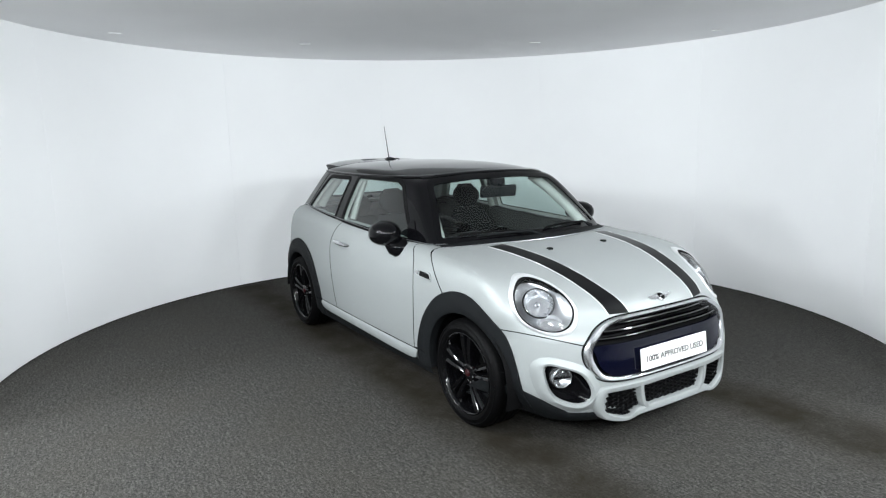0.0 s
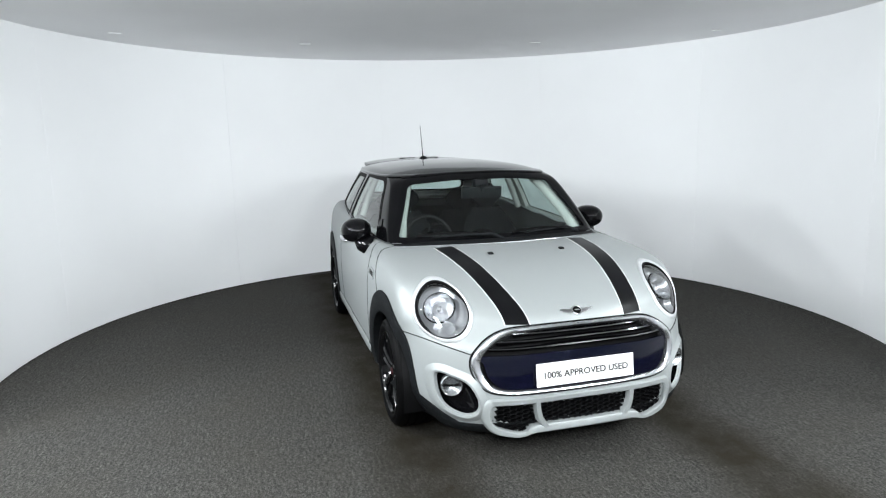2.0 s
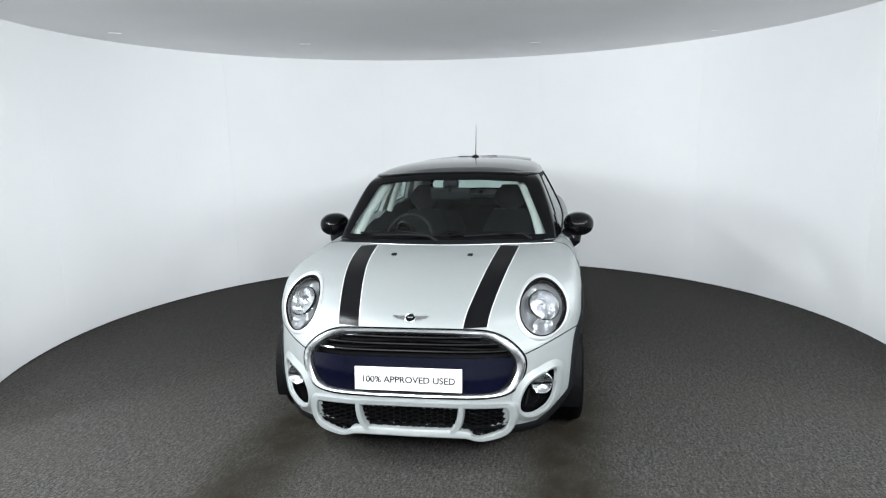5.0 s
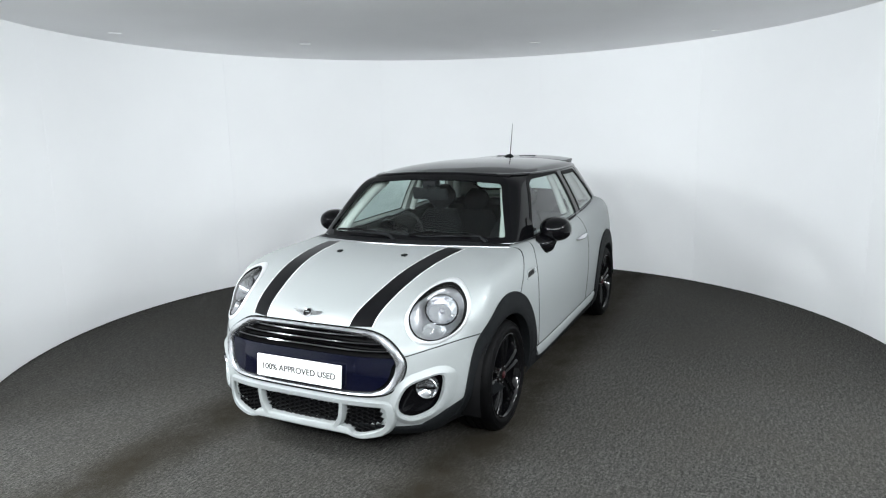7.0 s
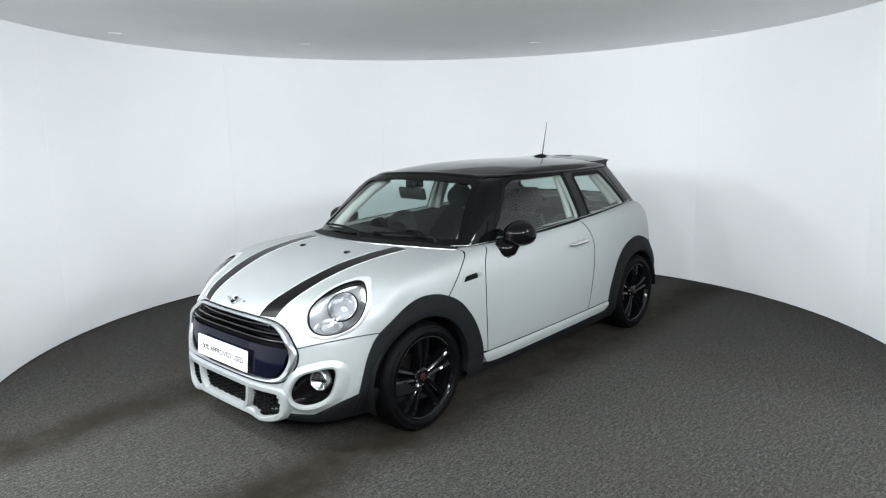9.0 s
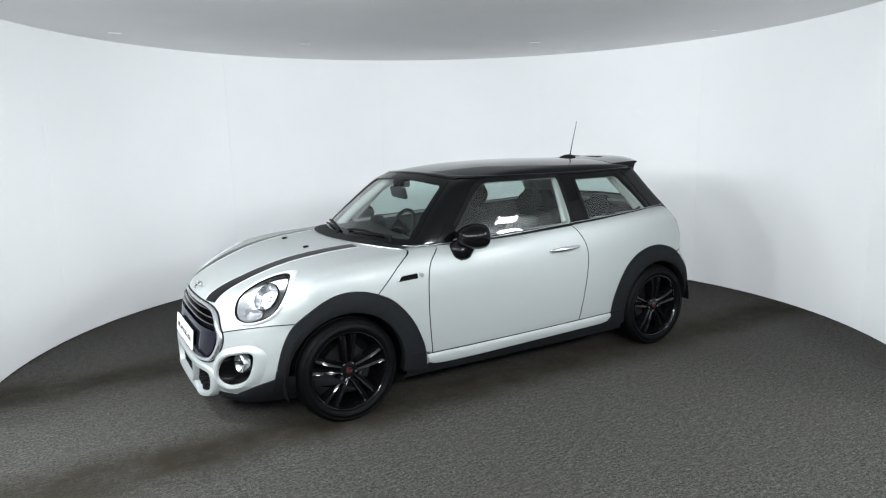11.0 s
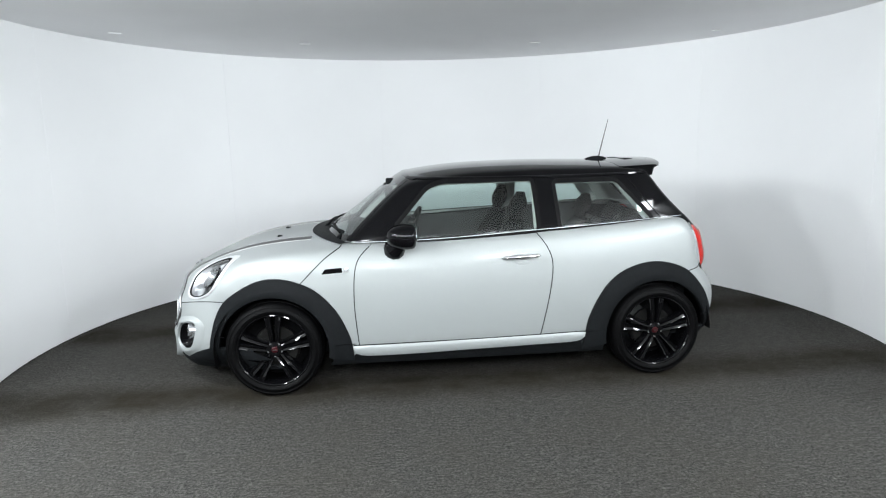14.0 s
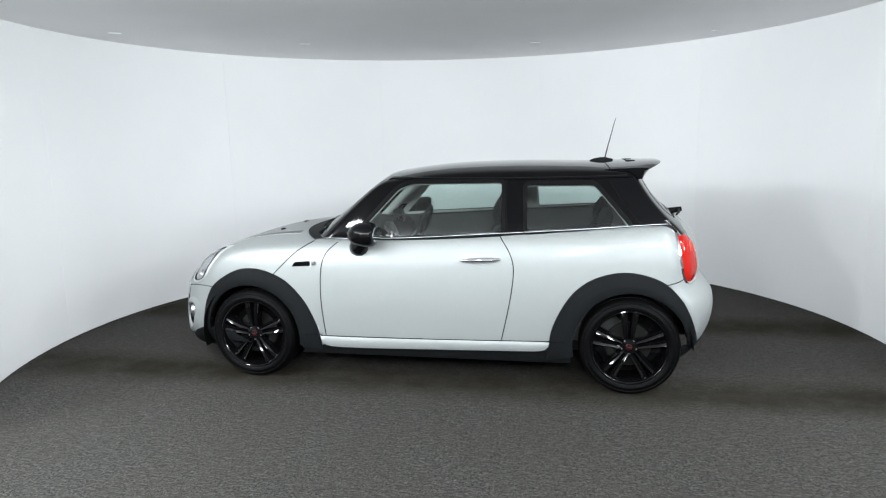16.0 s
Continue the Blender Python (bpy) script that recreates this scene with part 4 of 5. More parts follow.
# headlights and fog lights
def headlight(s):
    lamp = new("headlight")
    lamp.parent = car
    o = np.array(mirrored(HEAD_L, s))
    bm = bmesh.new()
    lay(bm, body_skin, [grow(o, d) for d in (0.020, 0.017, 0.010, 0.003)], "x", 1, 0, 0.012, True, profile=[0.001, 0.006, 0.009, 0.004])
    part("headlight_ring", bm, RING, lamp, "chrome headlight ring")
    bm = bmesh.new()
    lay(bm, body_skin, [grow(o, 0.004), grow(o, 0.002), grow(o, -0.001)], "x", 1, 0.006, 0.03, True)
    part("headlight_seal", bm, SEAL, lamp)
    bm = bmesh.new()
    c = recess(bm, body_skin, o, "x", 1, [(1.0, 0.006), (0.97, 0.035), (0.86, 0.06), (0.70, 0.075), (0.3, 0.08)])
    part("headlight_bowl", bm, LAMP_GREY, lamp, "grey headlight bowl")
    # main reflector, facing ahead
    p, n = body_skin.drop(0.652 * s, 0.778, "x")
    face = (n * 0.8 + Vector((0.2, 0, 0))).normalized().to_track_quat("X", "Z").to_matrix().to_4x4()
    m = Matrix.Translation(p - n * 0.050) @ face
    bm = bmesh.new()
    revolve(bm, [(0.081, 0.030), (0.078, 0.035), (0.074, 0.030), (0.064, 0.0), (0.046, -0.026), (0.02, -0.040), (0.001, -0.041)], 36, "x", m=m)
    part("reflector", bm, REFLECTOR, lamp, "bright round reflector")
    bm = bmesh.new()
    revolve(bm, [(0.080, 0.018), (0.085, 0.030), (0.083, 0.0355), (0.080, 0.036)], 36, "x", m=m)
    part("reflector_rim", bm, GLOSS, lamp, "thin black reflector rim")
    bm = bmesh.new()
    revolve(bm, [(0.0, 0.022), (0.010, 0.02), (0.016, 0.012), (0.016, -0.04)], 18, "x", m=m)
    part("bulb_shield", bm, CHROME, lamp)
    for k in range(5):
        bm = bmesh.new()
        a = radians(200 + 35 * k)
        tube(bm, [m @ Vector((-0.035, 0.03 * math.cos(a), 0.03 * math.sin(a))), m @ Vector((0.012, 0.072 * math.cos(a), 0.072 * math.sin(a)))], 0.003, 5)
        part("reflector_rib", bm, REFLECTOR, lamp)
    # lower indicator dish
    p, n = body_skin.drop(0.645 * s, 0.682, "x")
    m2 = Matrix.Translation(p - n * 0.022) @ n.to_track_quat("X", "Z").to_matrix().to_4x4() @ Matrix.Diagonal((1, 1, 0.62, 1))
    bm = bmesh.new()
    revolve(bm, [(0.062, 0.012), (0.057, 0.008), (0.05, -0.02), (0.02, -0.036), (0.001, -0.038)], 28, "x", m=m2)
    part("indicator_dish", bm, LAMP_GREY, lamp)
    bm = bmesh.new()
    f = fan(grow(o, -0.004), 7)
    lay(bm, body_skin, f, "x", 1, 0, 0, True, profile=[0.002, 0.008, 0.012, 0.014, 0.016, 0.016, 0.016])
    lens = part("headlight_lens", bm, LENS, lamp, "clear headlight lens")
    lens.visible_shadow = False


both(headlight)


def fog_light(s):
    lamp = new("fog_light")
    lamp.parent = car
    o = np.array(mirrored(FOG, s))
    bm = bmesh.new()
    lay(bm, body_skin, [grow(o, d) for d in (0.045, 0.03, 0.014, 0.004, 0.0)], "x", 1, 0, 0.004, True, profile=[0.0006, 0.007, 0.014, 0.010, -0.004])
    part("fog_surround", bm, PAINT, lamp, "white silver fog light surround")
    bm = bmesh.new()
    c = recess(bm, body_skin, grow(o, 0.003), "x", 1, [(1.0, -0.004), (0.97, 0.02), (0.9, 0.055), (0.5, 0.065)])
    part("fog_pocket", bm, GLOSS, lamp, "gloss black fog light pocket")
    p = body_skin.drop(0.632 * s, 0.410, "x")[0]
    m = Matrix.Translation(p + Vector((-0.028, 0, 0))) @ pose(0, 0, 0, 0, 0, 14 * s)
    bm = bmesh.new()
    revolve(bm, [(0.055, -0.03), (0.055, 0.008), (0.051, 0.012), (0.047, 0.008), (0.03, -0.012), (0.001, -0.02)], 32, "x", m=m)
    part("fog_reflector", bm, REFLECTOR, lamp, "round chrome fog lamp")
    bm = bmesh.new()
    box(bm, -0.008, 0.012, -0.046, 0.046, -0.003, 0.003, 0, m)
    part("fog_bar", bm, GLOSS, lamp, smooth=False)
    bm = bmesh.new()
    revolve(bm, [(0.044, 0.009), (0.03, 0.019), (0.001, 0.024)], 28, "x", m=m)
    part("fog_lens", bm, LENS, lamp).visible_shadow = False


both(fog_light)


def front_gap(s):
    bm = bmesh.new()
    lay(bm, body_skin, line_strip(smooth_path(mirrored([(0.825, 0.628), (0.79, 0.627), (0.74, 0.621), (0.64, 0.600), (0.52, 0.568)], s), 30), 0.005), "x", 1, 0.0012, 0.003)
    part("panel_gap", bm, GAP, car)


both(front_gap)


# tail: lights, spoiler, aerial, rear wiper
def tail_light(s):
    lamp = new("tail_light")
    lamp.parent = car
    o = smooth_path(mirrored([(0.60, 0.99), (0.67, 0.985), (0.722, 0.95), (0.757, 0.86), (0.762, 0.77), (0.732, 0.712), (0.645, 0.71), (0.60, 0.74), (0.575, 0.84), (0.575, 0.95)], s), 70, True)
    bm = bmesh.new()
    lay(bm, body_skin, [grow(o, 0.020), grow(o, 0.012), grow(o, 0.002)], "x", -1, 0, 0.01, True, profile=[0.001, 0.010, 0.006])
    part("tail_light_ring", bm, CHROME, lamp, "chrome tail light ring")
    bm = bmesh.new()
    lay(bm, body_skin, fan(grow(o, 0.004), 8), "x", -1, 0, 0.02, True, profile=[0.004, 0.018, 0.026, 0.030, 0.032, 0.033, 0.034, 0.034])
    part("tail_light_lens", bm, TAIL, lamp, "red tail light lens")
    o2 = smooth_path(mirrored([(0.62, 0.93), (0.68, 0.92), (0.69, 0.86), (0.68, 0.81), (0.62, 0.82)], s), 30, True)
    bm = bmesh.new()
    lay(bm, body_skin, fan(o2, 4), "x", -1, 0.0325, 0.004, True)
    part("lens_insert", bm, TAIL_LIGHT, lamp)


both(tail_light)
bm = bmesh.new()
rows = []
for k in range(25):
    y = -0.50 + 1.00 * k / 24
    dz = -0.033 * abs(y / 0.50) ** 2.4
    xe = -1.488 + 0.115 * abs(y / 0.50) ** 2.4
    rows.append([(-1.10, y, 1.415 + dz), (-1.20, y, 1.419 + dz), (-1.32, y, 1.424 + dz), (xe + 0.02, y, 1.423 + dz), (xe, y, 1.415 + dz), (xe + 0.03, y, 1.400 + dz), (-1.33, y, 1.352 + dz), (-1.24, y, 1.345 + dz)])
vs = grid_faces(bm, rows)
bm.faces.new(vs[0])
bm.faces.new(vs[-1])
part("roof_spoiler", bm, BLACK_PAINT, car, "glossy black roof spoiler")
for s in (1, -1):
    bm = bmesh.new()
    box(bm, -1.31, -1.25, 0.11 * s - 0.07, 0.11 * s + 0.07, 1.410, 1.4228, 0)
    part("spoiler_slot", bm, SEAL, car, smooth=False)

aerial = new("aerial")
aerial.parent = car
bm = bmesh.new()
rows = []
for i in range(9):
    u = i / 8
    x = -1.015 - 0.16 * u
    w = 0.034 * math.sin(math.pi * min(1, u * 0.9 + 0.08)) ** 0.6
    h = 0.030 * math.sin(math.pi * min(1, u * 0.75 + 0.1)) ** 0.8
    rows.append([(x, w * math.cos(a), 1.412 + h * math.sin(a)) for a in np.linspace(0, math.pi, 9)])
vs = grid_faces(bm, rows)
bm.faces.new(vs[0])
bm.faces.new(vs[-1])
part("aerial_base", bm, PLASTIC, aerial, "black shark-like aerial base")
bm = bmesh.new()
tube(bm, [(-1.118, 0, 1.43), (-1.142, 0, 1.53), (-1.188, 0.0, 1.71)], [0.0045, 0.0035, 0.0018], 6)
part("aerial_rod", bm, PLASTIC, aerial, "thin black aerial rod")
bm = bmesh.new()
tube(bm, [(-1.52, 0.0, 1.055), (-1.60, 0.0, 1.06), (-1.652, 0.0, 1.072)], [0.022, 0.022, 0.016], 12)
tube(bm, [(-1.63, 0.0, 1.072), (-1.615, 0.14, 1.067), (-1.575, 0.30, 1.067)], [0.012, 0.009, 0.007], 8)
part("rear_wiper", bm, PLASTIC, car, "black rear wiper")
bm = bmesh.new()
tube(bm, [(-1.625, -0.24, 0.93), (-1.675, 0, 0.935), (-1.625, 0.24, 0.93)], 0.014, 8)
part("hatch_handle", bm, CHROME, car, "chrome tailgate handle")


# lower lips that close the bumpers' bottom edges
def front_lip(s):
    y = np.linspace(0.44, 0.83, 40)
    k = np.clip((y - 0.61) / 0.15, 0, 1)
    top = np.stack([s * y, 0.228 + 0.095 * k], 1)
    low = np.stack([s * y, np.full(40, 0.172)], 1)
    bm = bmesh.new()
    lay(bm, body_skin, [top + (low - top) * u for u in (0, 0.12, 0.5, 1)], "x", 1, 0, 0.02, profile=[0.0025, 0.007, 0.006, 0.002])
    part("bumper_lip", bm, PLASTIC, car, "matt black bumper lip")
    x = np.linspace(-1.55, -1.73, 30)
    top = np.stack([x, np.full(30, 0.315)], 1)
    low = np.stack([x, np.full(30, 0.25)], 1)
    bm = bmesh.new()
    lay(bm, body_skin, [top + (low - top) * u for u in (0, 0.12, 0.5, 1)], "y", s, 0, 0.02, profile=[0.0025, 0.006, 0.005, 0.002])
    part("bumper_lip", bm, PLASTIC, car, "matt black bumper lip")


both(front_lip)
y = np.linspace(-0.5, 0.5, 40)
bm = bmesh.new()
lay(bm, body_skin, [np.stack([y, np.full(40, z)], 1) for z in (0.236, 0.215, 0.19, 0.165)], "x", 1, 0.002, 0.01)
part("bumper_lip", bm, PLASTIC, car, "matt black bumper lip")

bm = bmesh.new()
y = np.linspace(-0.525, 0.525, 50)
z = 1.362 - 0.022 * np.abs(y / 0.525) ** 2.2
lay(bm, green_skin, [np.stack([y, z + d], 1) for d in (0.012, 0.004, -0.003, -0.007)], "x", 1, 0, 0.008, profile=[0.001, 0.005, 0.007, 0.002])
part("roof_front_edge", bm, BLACK_PAINT, car, "black front edge of the roof")


# interior
def keep_liner(c):
    return c.z > 1.0 and keep_green(c) and not (c.z < 1.05 and c.x > 0.5)


def inner_shell():
    c0 = np.array([-0.4, 0, 1.1])
    P = GREEN.copy()
    d = np.array([0.022, 0.028, 0.028])
    P = c0 + (P - c0) * (1 - d / np.array([1.0, 0.7, 0.33]))
    return P


bm = shell_mesh(inner_shell(), keep_liner)
part("headliner", bm, HEADLINER, car, "pale grey headliner and pillar trim")
bm = bmesh.new()
box(bm, -1.5, 0.86, -0.72, 0.72, 0.245, 0.30)
box(bm, 0.80, 0.86, -0.70, 0.70, 0.30, 0.94)
box(bm, -1.52, -1.45, -0.66, 0.66, 0.30, 0.99)
part("cabin_floor", bm, FABRIC, car, "dark cabin floor and bulkheads", smooth=False)


def door_card(s):
    bm = bmesh.new()
    rows = []
    for x in np.linspace(0.84, -1.46, 30):
        b = float(belt(x))
        y = float(green_w(x))
        rows.append([(x, s * (y - 0.012), b - 0.006), (x, s * (y - 0.035), b - 0.006), (x, s * (y - 0.06), b - 0.015), (x, s * (y - 0.07), 0.75), (x, s * (y - 0.05), 0.5), (x, s * 0.70, 0.28)])
    grid_faces(bm, rows)
    part("door_card", bm, DOOR_TRIM, car, "black door inner panel")


both(door_card)


def cushion(bm, pts_fn, nu=10, nv=14):
    rows = [[pts_fn(u / (nu - 1), v / nv) for v in range(nv)] for u in range(nu)]
    vs = grid_faces(bm, rows, True)
    bm.faces.new(vs[0])
    bm.faces.new(vs[-1])


def rounded(cx, cy, hx, hy, v, p=0.55):
    a = 2 * math.pi * v
    e = lambda q: math.copysign(abs(q) ** p, q)
    return cx + hx * e(math.cos(a)), cy + hy * e(math.sin(a))


def seat(y, x0, name, wide=0.25, back=1.08, head=True):
    st = new(name)
    st.parent = car
    bm = bmesh.new()

    def base(u, v):
        k = math.sin(math.pi * min(max(u, 0.06), 0.94)) ** 0.3
        x, yy = rounded(x0 + 0.22, y, 0.27 * k, wide * k, v)
        return x, yy, 0.40 + 0.17 * u + 0.06 * (x - x0)
    cushion(bm, base)
    part("seat_base", bm, FABRIC, st, "dark grey cloth seat base")
    bm = bmesh.new()

    def rest(u, v):
        k = (math.sin(math.pi * min(max(u, 0.05), 0.95)) ** 0.28) * (1 - 0.12 * u)
        x, yy = rounded(0, y, 0.075 * k, wide * k, v)
        return x0 - 0.02 - 0.26 * u + x, yy, 0.50 + (back - 0.50) * u
    cushion(bm, rest)
    part("seat_back", bm, FABRIC, st, "dark grey cloth seat back")
    if head:
        bm = bmesh.new()

        def rst(u, v):
            k = math.sin(math.pi * min(max(u, 0.07), 0.93)) ** 0.45
            x, yy = rounded(0, y, 0.052 * k, 0.125 * k, v, 0.7)
            return x0 - 0.265 - 0.045 * u + x, yy, back + 0.01 + 0.185 * u
        cushion(bm, rst)
        part("headrest", bm, FABRIC, st, "dark grey headrest")
        for d in (-0.05, 0.05):
            bm = bmesh.new()
            tube(bm, [(x0 - 0.265, y + d, back - 0.05), (x0 - 0.28, y + d, back + 0.06)], 0.007, 6)
            part("headrest_post", bm, CHROME, st)


seat(0.35, -0.13, "front_seat", back=1.02)
seat(-0.35, -0.13, "front_seat", back=1.02)
seat(0.33, -0.82, "rear_seat", 0.29, 0.93)
seat(-0.33, -0.82, "rear_seat", 0.29, 0.93)

bm = bmesh.new()
rows = []
for k in range(21):
    y = -0.70 + 1.40 * k / 20
    hump = 0.035 * math.exp(-((y + 0.33) / 0.16) ** 2)
    xr = 0.46 + 0.03 * math.exp(-((y + 0.33) / 0.2) ** 2)
    rows.append([(0.86 - 0.2 * abs(y) ** 2.3, y, 0.955), (0.74, y, 0.962 + hump * 0.3), (0.60, y, 0.955 + hump), (0.50, y, 0.935 + hump), (xr, y, 0.90 + hump * 0.5), (xr + 0.01, y, 0.80), (0.52, y, 0.66), (0.62, y, 0.5)])
grid_faces(bm, rows)
part("dashboard", bm, DASH, car, "black soft dashboard")
bm = bmesh.new()
revolve(bm, [(0.0, 0.012), (0.11, 0.012), (0.13, 0.004), (0.135, -0.03)], 36, "x", m=Matrix.Translation((0.455, 0.0, 0.85)) @ pose(0, 0, 0, 0, -12, 180))
part("centre_display", bm, GLOSS, car, "round black centre display")
bm = bmesh.new()
box(bm, -0.45, 0.55, -0.11, 0.11, 0.30, 0.58, 0.03)
part("centre_console", bm, DASH, car, "black centre console")

wheel_ob = new("steering_wheel")
wheel_ob.parent = car
m = Matrix.Translation((0.30, -0.335, 0.90)) @ pose(0, 0, 0, 0, 24, 180)
bm = bmesh.new()
rows = []
for i in range(40):
    a = 2 * math.pi * i / 40
    row = []
    for k in range(8):
        b = 2 * math.pi * k / 8
        r = 0.168 + 0.014 * math.cos(b)
        row.append(m @ Vector((0.015 * math.sin(b), r * math.cos(a), r * math.sin(a))))
    rows.append(row)
rows.append(rows[0])
grid_faces(bm, rows, True)
part("steering_rim", bm, DASH, wheel_ob, "black leather steering wheel rim")
bm = bmesh.new()
revolve(bm, [(0.0, 0.03), (0.05, 0.026), (0.07, 0.0), (0.07, -0.05)], 24, "x", m=m)
for a in (0, 180, 270):
    c, s = math.cos(radians(a)), math.sin(radians(a))
    tube(bm, [m @ Vector((0.0, 0.05 * c, 0.05 * s)), m @ Vector((0.0, 0.168 * c, 0.168 * s))], 0.016, 6)
part("steering_hub", bm, DASH, wheel_ob, "black steering wheel hub with spokes")
bm = bmesh.new()
revolve(bm, [(0.0, 0.012), (0.05, 0.01), (0.06, -0.01), (0.06, -0.06)], 24, "x", m=Matrix.Translation((0.47, -0.335, 0.985)) @ pose(0, 0, 0, 0, -10, 180))
part("instrument_pod", bm, GLOSS, car, "round black instrument pod")

bm = bmesh.new()
box(bm, -0.016, 0.016, -0.142, 0.142, -0.042, 0.042, 0.014, pose(0.48, 0.0, 1.228, 0, 12, -8))
part("rear_view_mirror", bm, PLASTIC, car, "black interior rear-view mirror")
bm = bmesh.new()
tube(bm, [(0.485, 0, 1.235), (0.50, 0, 1.27), (0.505, 0, 1.285)], 0.014, 8)
box(bm, 0.41, 0.50, -0.05, 0.05, 1.265, 1.318, 0.012)
part("mirror_mount", bm, PLASTIC, car, "black mirror mount")
bm = bmesh.new()
rows = []
for k in range(9):
    y = -0.6 + 1.2 * k / 8
    rows.append([(-1.08, y, 0.985), (-1.2, y, 1.0), (-1.45, y, 1.01), (-1.46, y, 0.97)])
grid_faces(bm, rows)
part("parcel_shelf", bm, FABRIC, car, "dark parcel shelf")


def pillar_trim(s):
    for name, pts, r in (("pillar_trim", [(0.70, 0.622, 0.945), (0.66, 0.612, 0.985), (0.55, 0.58, 1.09), (0.40, 0.52, 1.22), (0.27, 0.475, 1.305)], 0.035),
                         ("pillar_trim", [(-0.485, 0.675, 1.0), (-0.485, 0.62, 1.15), (-0.485, 0.55, 1.31)], 0.026),
                         ("pillar_trim", [(-1.27, 0.60, 1.05), (-1.18, 0.56, 1.17), (-1.08, 0.50, 1.30)], 0.040)):
        bm = bmesh.new()
        tube(bm, [(p[0], s * p[1], p[2]) for p in pts], r, 10)
        part(name, bm, HEADLINER, car, "pale grey pillar trim")


both(pillar_trim)


# wheels
def wheel(x, s):
    w = new("wheel")
    w.parent = car
    w.matrix_local = pose(x, 0.755 * s, HUB_Z, 0, 0, 0 if s > 0 else 180)
    # y of the wheel points outwards
    bm = bmesh.new()
    revolve(bm, [(0.206, -0.11), (0.235, -0.135), (0.27, -0.14), (0.296, -0.125), (0.306, -0.09), (0.307, -0.062), (0.300, -0.060), (0.300, -0.052), (0.308, -0.050), (0.308, -0.016), (0.300, -0.014), (0.300, -0.006), (0.308, -0.004), (0.308, 0.026), (0.300, 0.028), (0.300, 0.036), (0.307, 0.038), (0.304, 0.062), (0.293, 0.082),
                 (0.284, 0.088), (0.281, 0.0905), (0.278, 0.0885), (0.262, 0.093), (0.258, 0.096), (0.247, 0.094), (0.2375, 0.088), (0.231, 0.080), (0.224, 0.070)], 72)
    part("tyre", bm, TYRE, w, "black low-profile tyre")
    bm = bmesh.new()
    revolve(bm, [(0.2335, 0.079), (0.2325, 0.0865), (0.228, 0.088), (0.223, 0.084), (0.219, 0.074), (0.211, 0.045), (0.203, -0.02), (0.200, -0.10), (0.206, -0.112)], 72)
    revolve(bm, [(0.0, 0.066), (0.03, 0.064), (0.050, 0.058), (0.058, 0.045), (0.06, 0.0)], 40)
    for i in range(5):
        a = radians(72 * i + 90)
        ca, sa = math.cos(a), math.sin(a)
        for side in (-1, 1):
            rows = []
            for k in range(10):
                u = k / 9
                r = 0.040 + u * (0.221 - 0.040)
                mid = side * (0.016 + 0.020 * u ** 1.3)
                hw = 0.0125 + 0.0085 * u
                yy = 0.054 + 0.014 * math.sin(u * 2.3) + 0.004 * u
                row = []
                for q, h in ((-1.15, -0.05), (-1.0, -0.003), (-0.80, 0.0055), (-0.62, 0.004), (0.0, -0.003), (0.62, 0.004), (0.80, 0.0055), (1.0, -0.003), (1.15, -0.05)):
                    t = mid + q * hw
                    row.append((r * ca - t * sa, yy + h, r * sa + t * ca))
                rows.append(row)
            grid_faces(bm, rows)
    part("rim", bm, RIM, w, "gloss black five twin-spoke alloy rim")
    for i in range(5):
        a = radians(72 * i + 54)
        bm = bmesh.new()
        revolve(bm, [(0.0, 0.052), (0.008, 0.052), (0.0095, 0.046), (0.0095, 0.03)], 10, m=Matrix.Translation((0.041 * math.cos(a), 0.008, 0.041 * math.sin(a))))
        part("wheel_bolt", bm, SATIN, w)
    bm = bmesh.new()
    revolve(bm, [(0.0, 0.072), (0.016, 0.071), (0.0205, 0.067), (0.0215, 0.06)], 28)
    part("centre_cap", bm, RED, w, "dark red wheel centre cap")
    bm = bmesh.new()
    box(bm, -0.013, 0.013, 0.069, 0.0735, -0.002, 0.002)
    part("cap_mark", bm, CHROME, w, smooth=False)
    bm = bmesh.new()
    revolve(bm, [(0.06, -0.012), (0.06, 0.0), (0.14, 0.0), (0.14, -0.02), (0.06, -0.02)], 48)
    part("brake_disc", bm, DISC, w, "dark steel brake disc")
    bm = bmesh.new()
    revolve(bm, [(0.09, -0.04), (0.09, 0.02), (0.10, 0.028), (0.14, 0.028), (0.152, 0.018), (0.152, -0.04)], 16, start=150 if x > 0 else -30, span=62)
    part("brake_caliper", bm, DISC, w, "dark grey brake caliper")
    bm = bmesh.new()
    revolve(bm, [(0.0, -0.075), (0.20, -0.075), (0.20, -0.08), (0.0, -0.08)], 40)
    part("inner_shield", bm, GAP, w)


for x in (AXLE, -AXLE):
    for s in (1, -1):
        wheel(x, s)
        bm = bmesh.new()
        y0, y1 = sorted((0.50 * s, 0.835 * s))
        revolve(bm, [(0.375, y0), (0.375, y1)], 40, start=-16 if x > 0 else -8, span=204 if x > 0 else 189, m=Matrix.Translation((x, 0, HUB_Z)))
        revolve(bm, [(0.375, 0.50 * s), (0.01, 0.50 * s)], 40, start=-16 if x > 0 else -8, span=204 if x > 0 else 189, m=Matrix.Translation((x, 0, HUB_Z)))
        part("wheel_arch_liner", bm, SEAL, car, "black wheel arch liner")
bm = bmesh.new()
box(bm, -1.6, 1.75, -0.49, 0.49, 0.17, 0.24)
box(bm, -0.84, 0.84, -0.70, 0.70, 0.17, 0.24)
part("underbody", bm, SEAL, car, "black underbody tray", smooth=False)


# ---- what moves: the turntable and the car on it turn at a steady pace ----
def heading(t):
    return -56.303 - 8.40205 * t - 0.00114986 * t * t + 0.000196911 * t ** 3


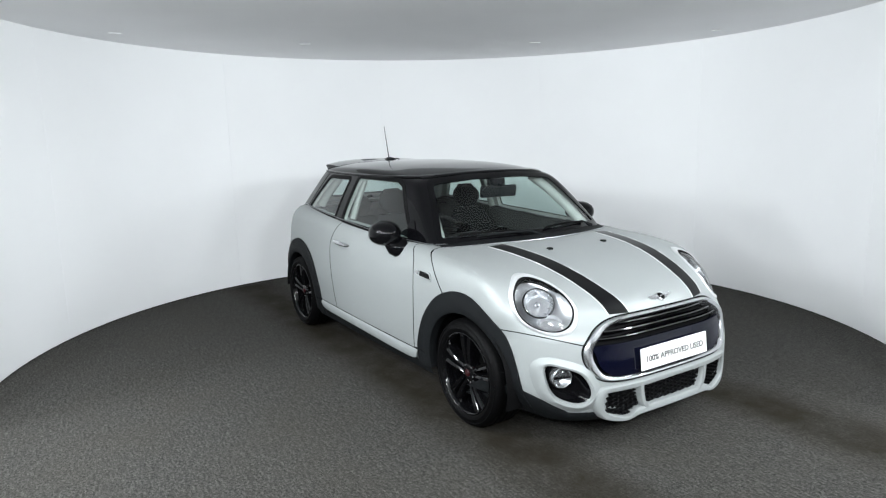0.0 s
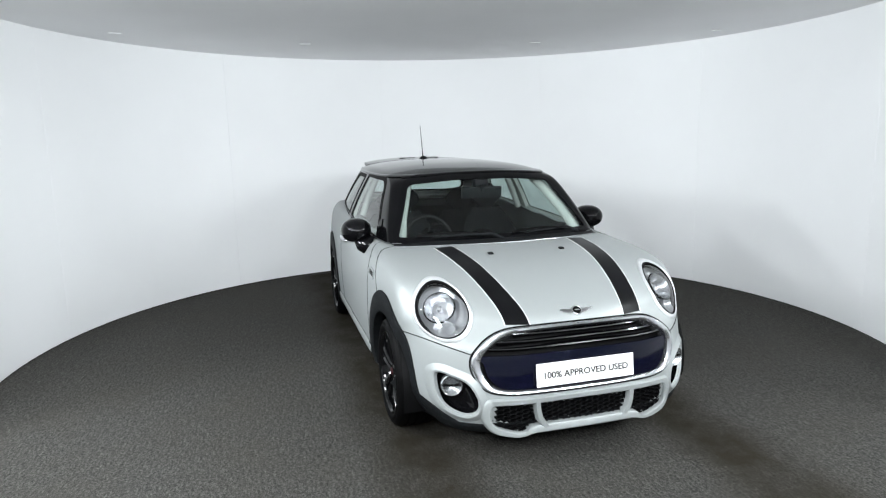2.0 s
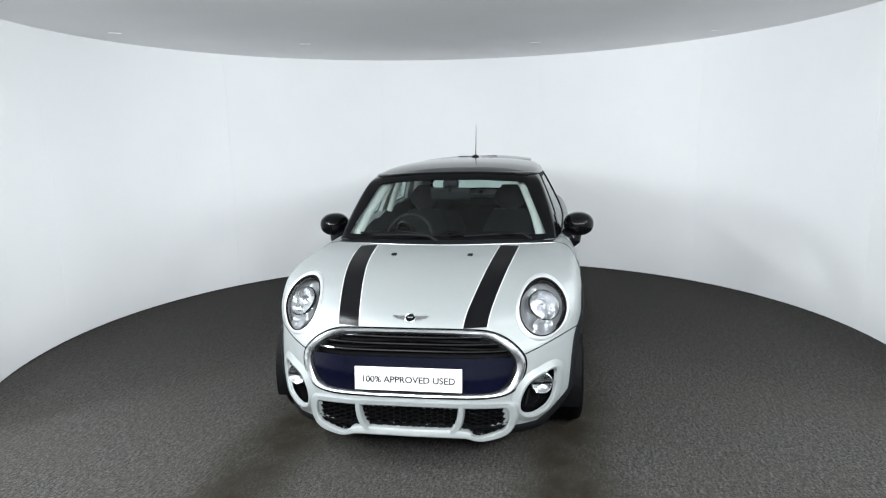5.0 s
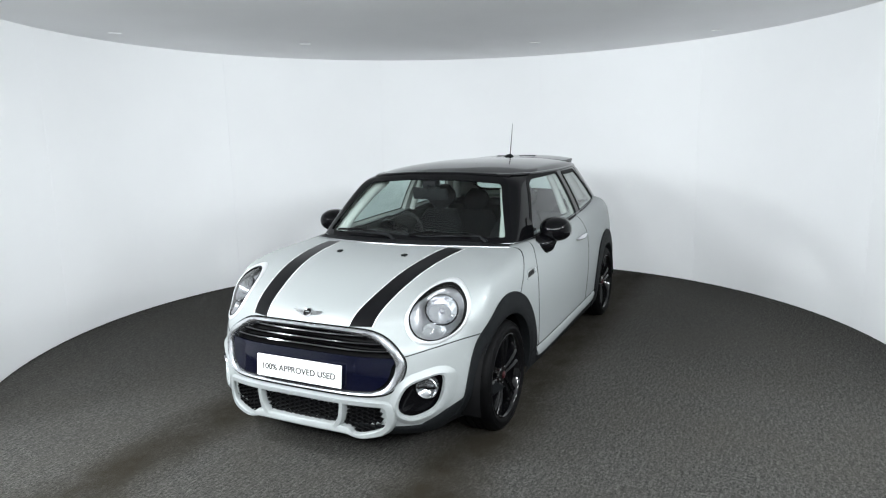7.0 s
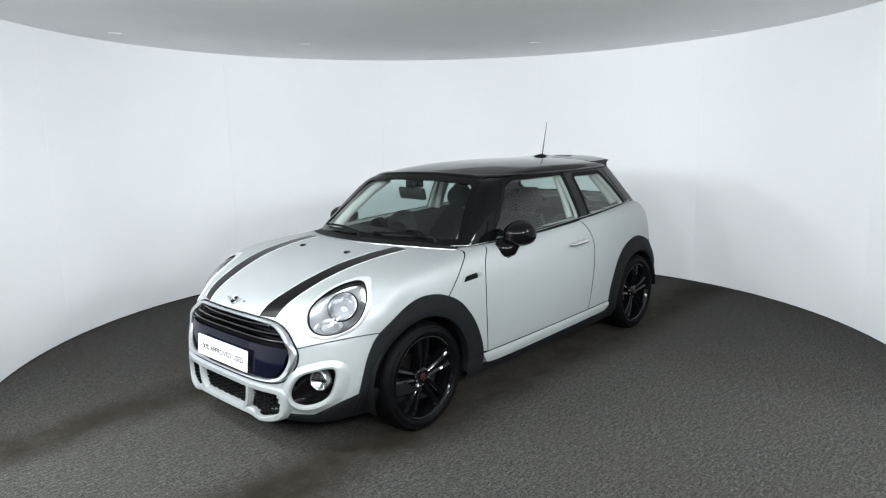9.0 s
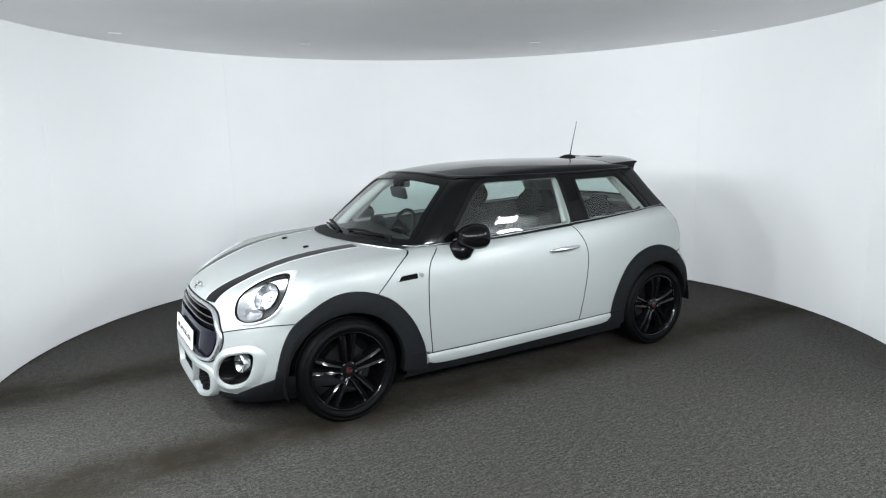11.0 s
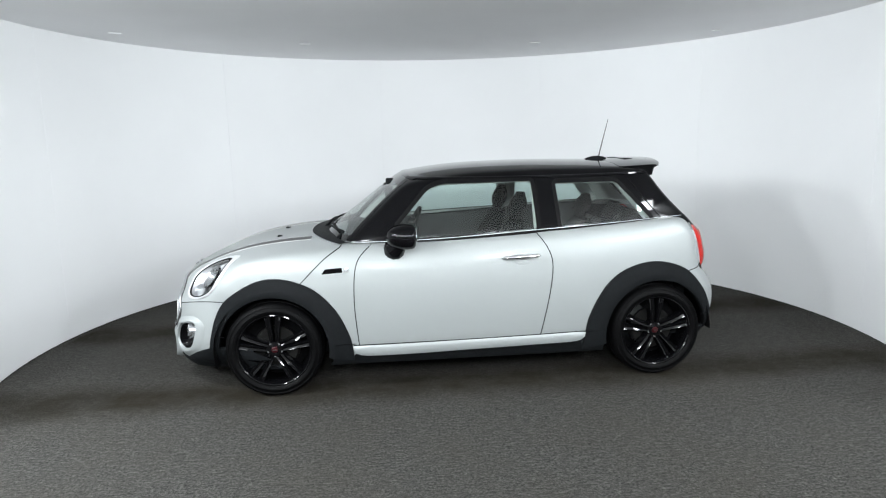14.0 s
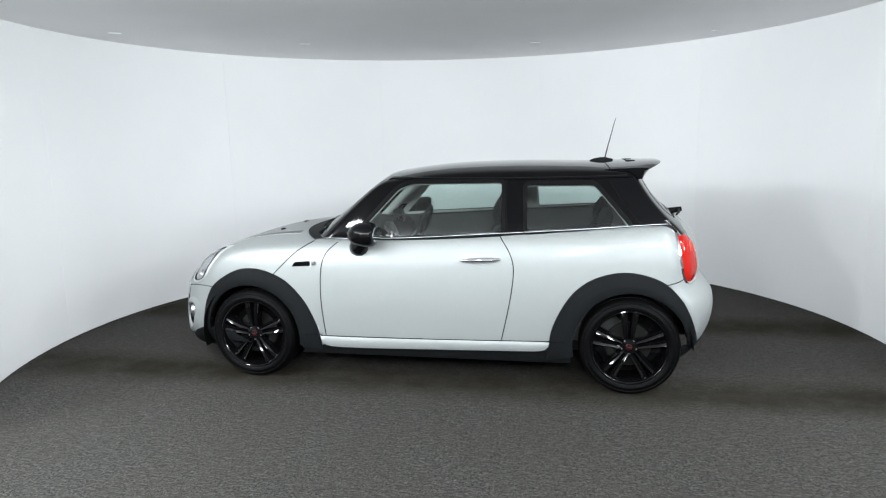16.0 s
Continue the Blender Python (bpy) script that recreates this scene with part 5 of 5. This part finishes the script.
def motions():
    rows_car, rows_table = [], []
    for k in range(17):
        turn = pose(0, 0, 0, 0, 0, heading(k))
        rows_car.append((k, turn @ pose(0.0084, 0.0534, 0.0)))
        rows_table.append((k, turn))
    walk(car, rows_car)
    walk(turntable, rows_table)


motions()
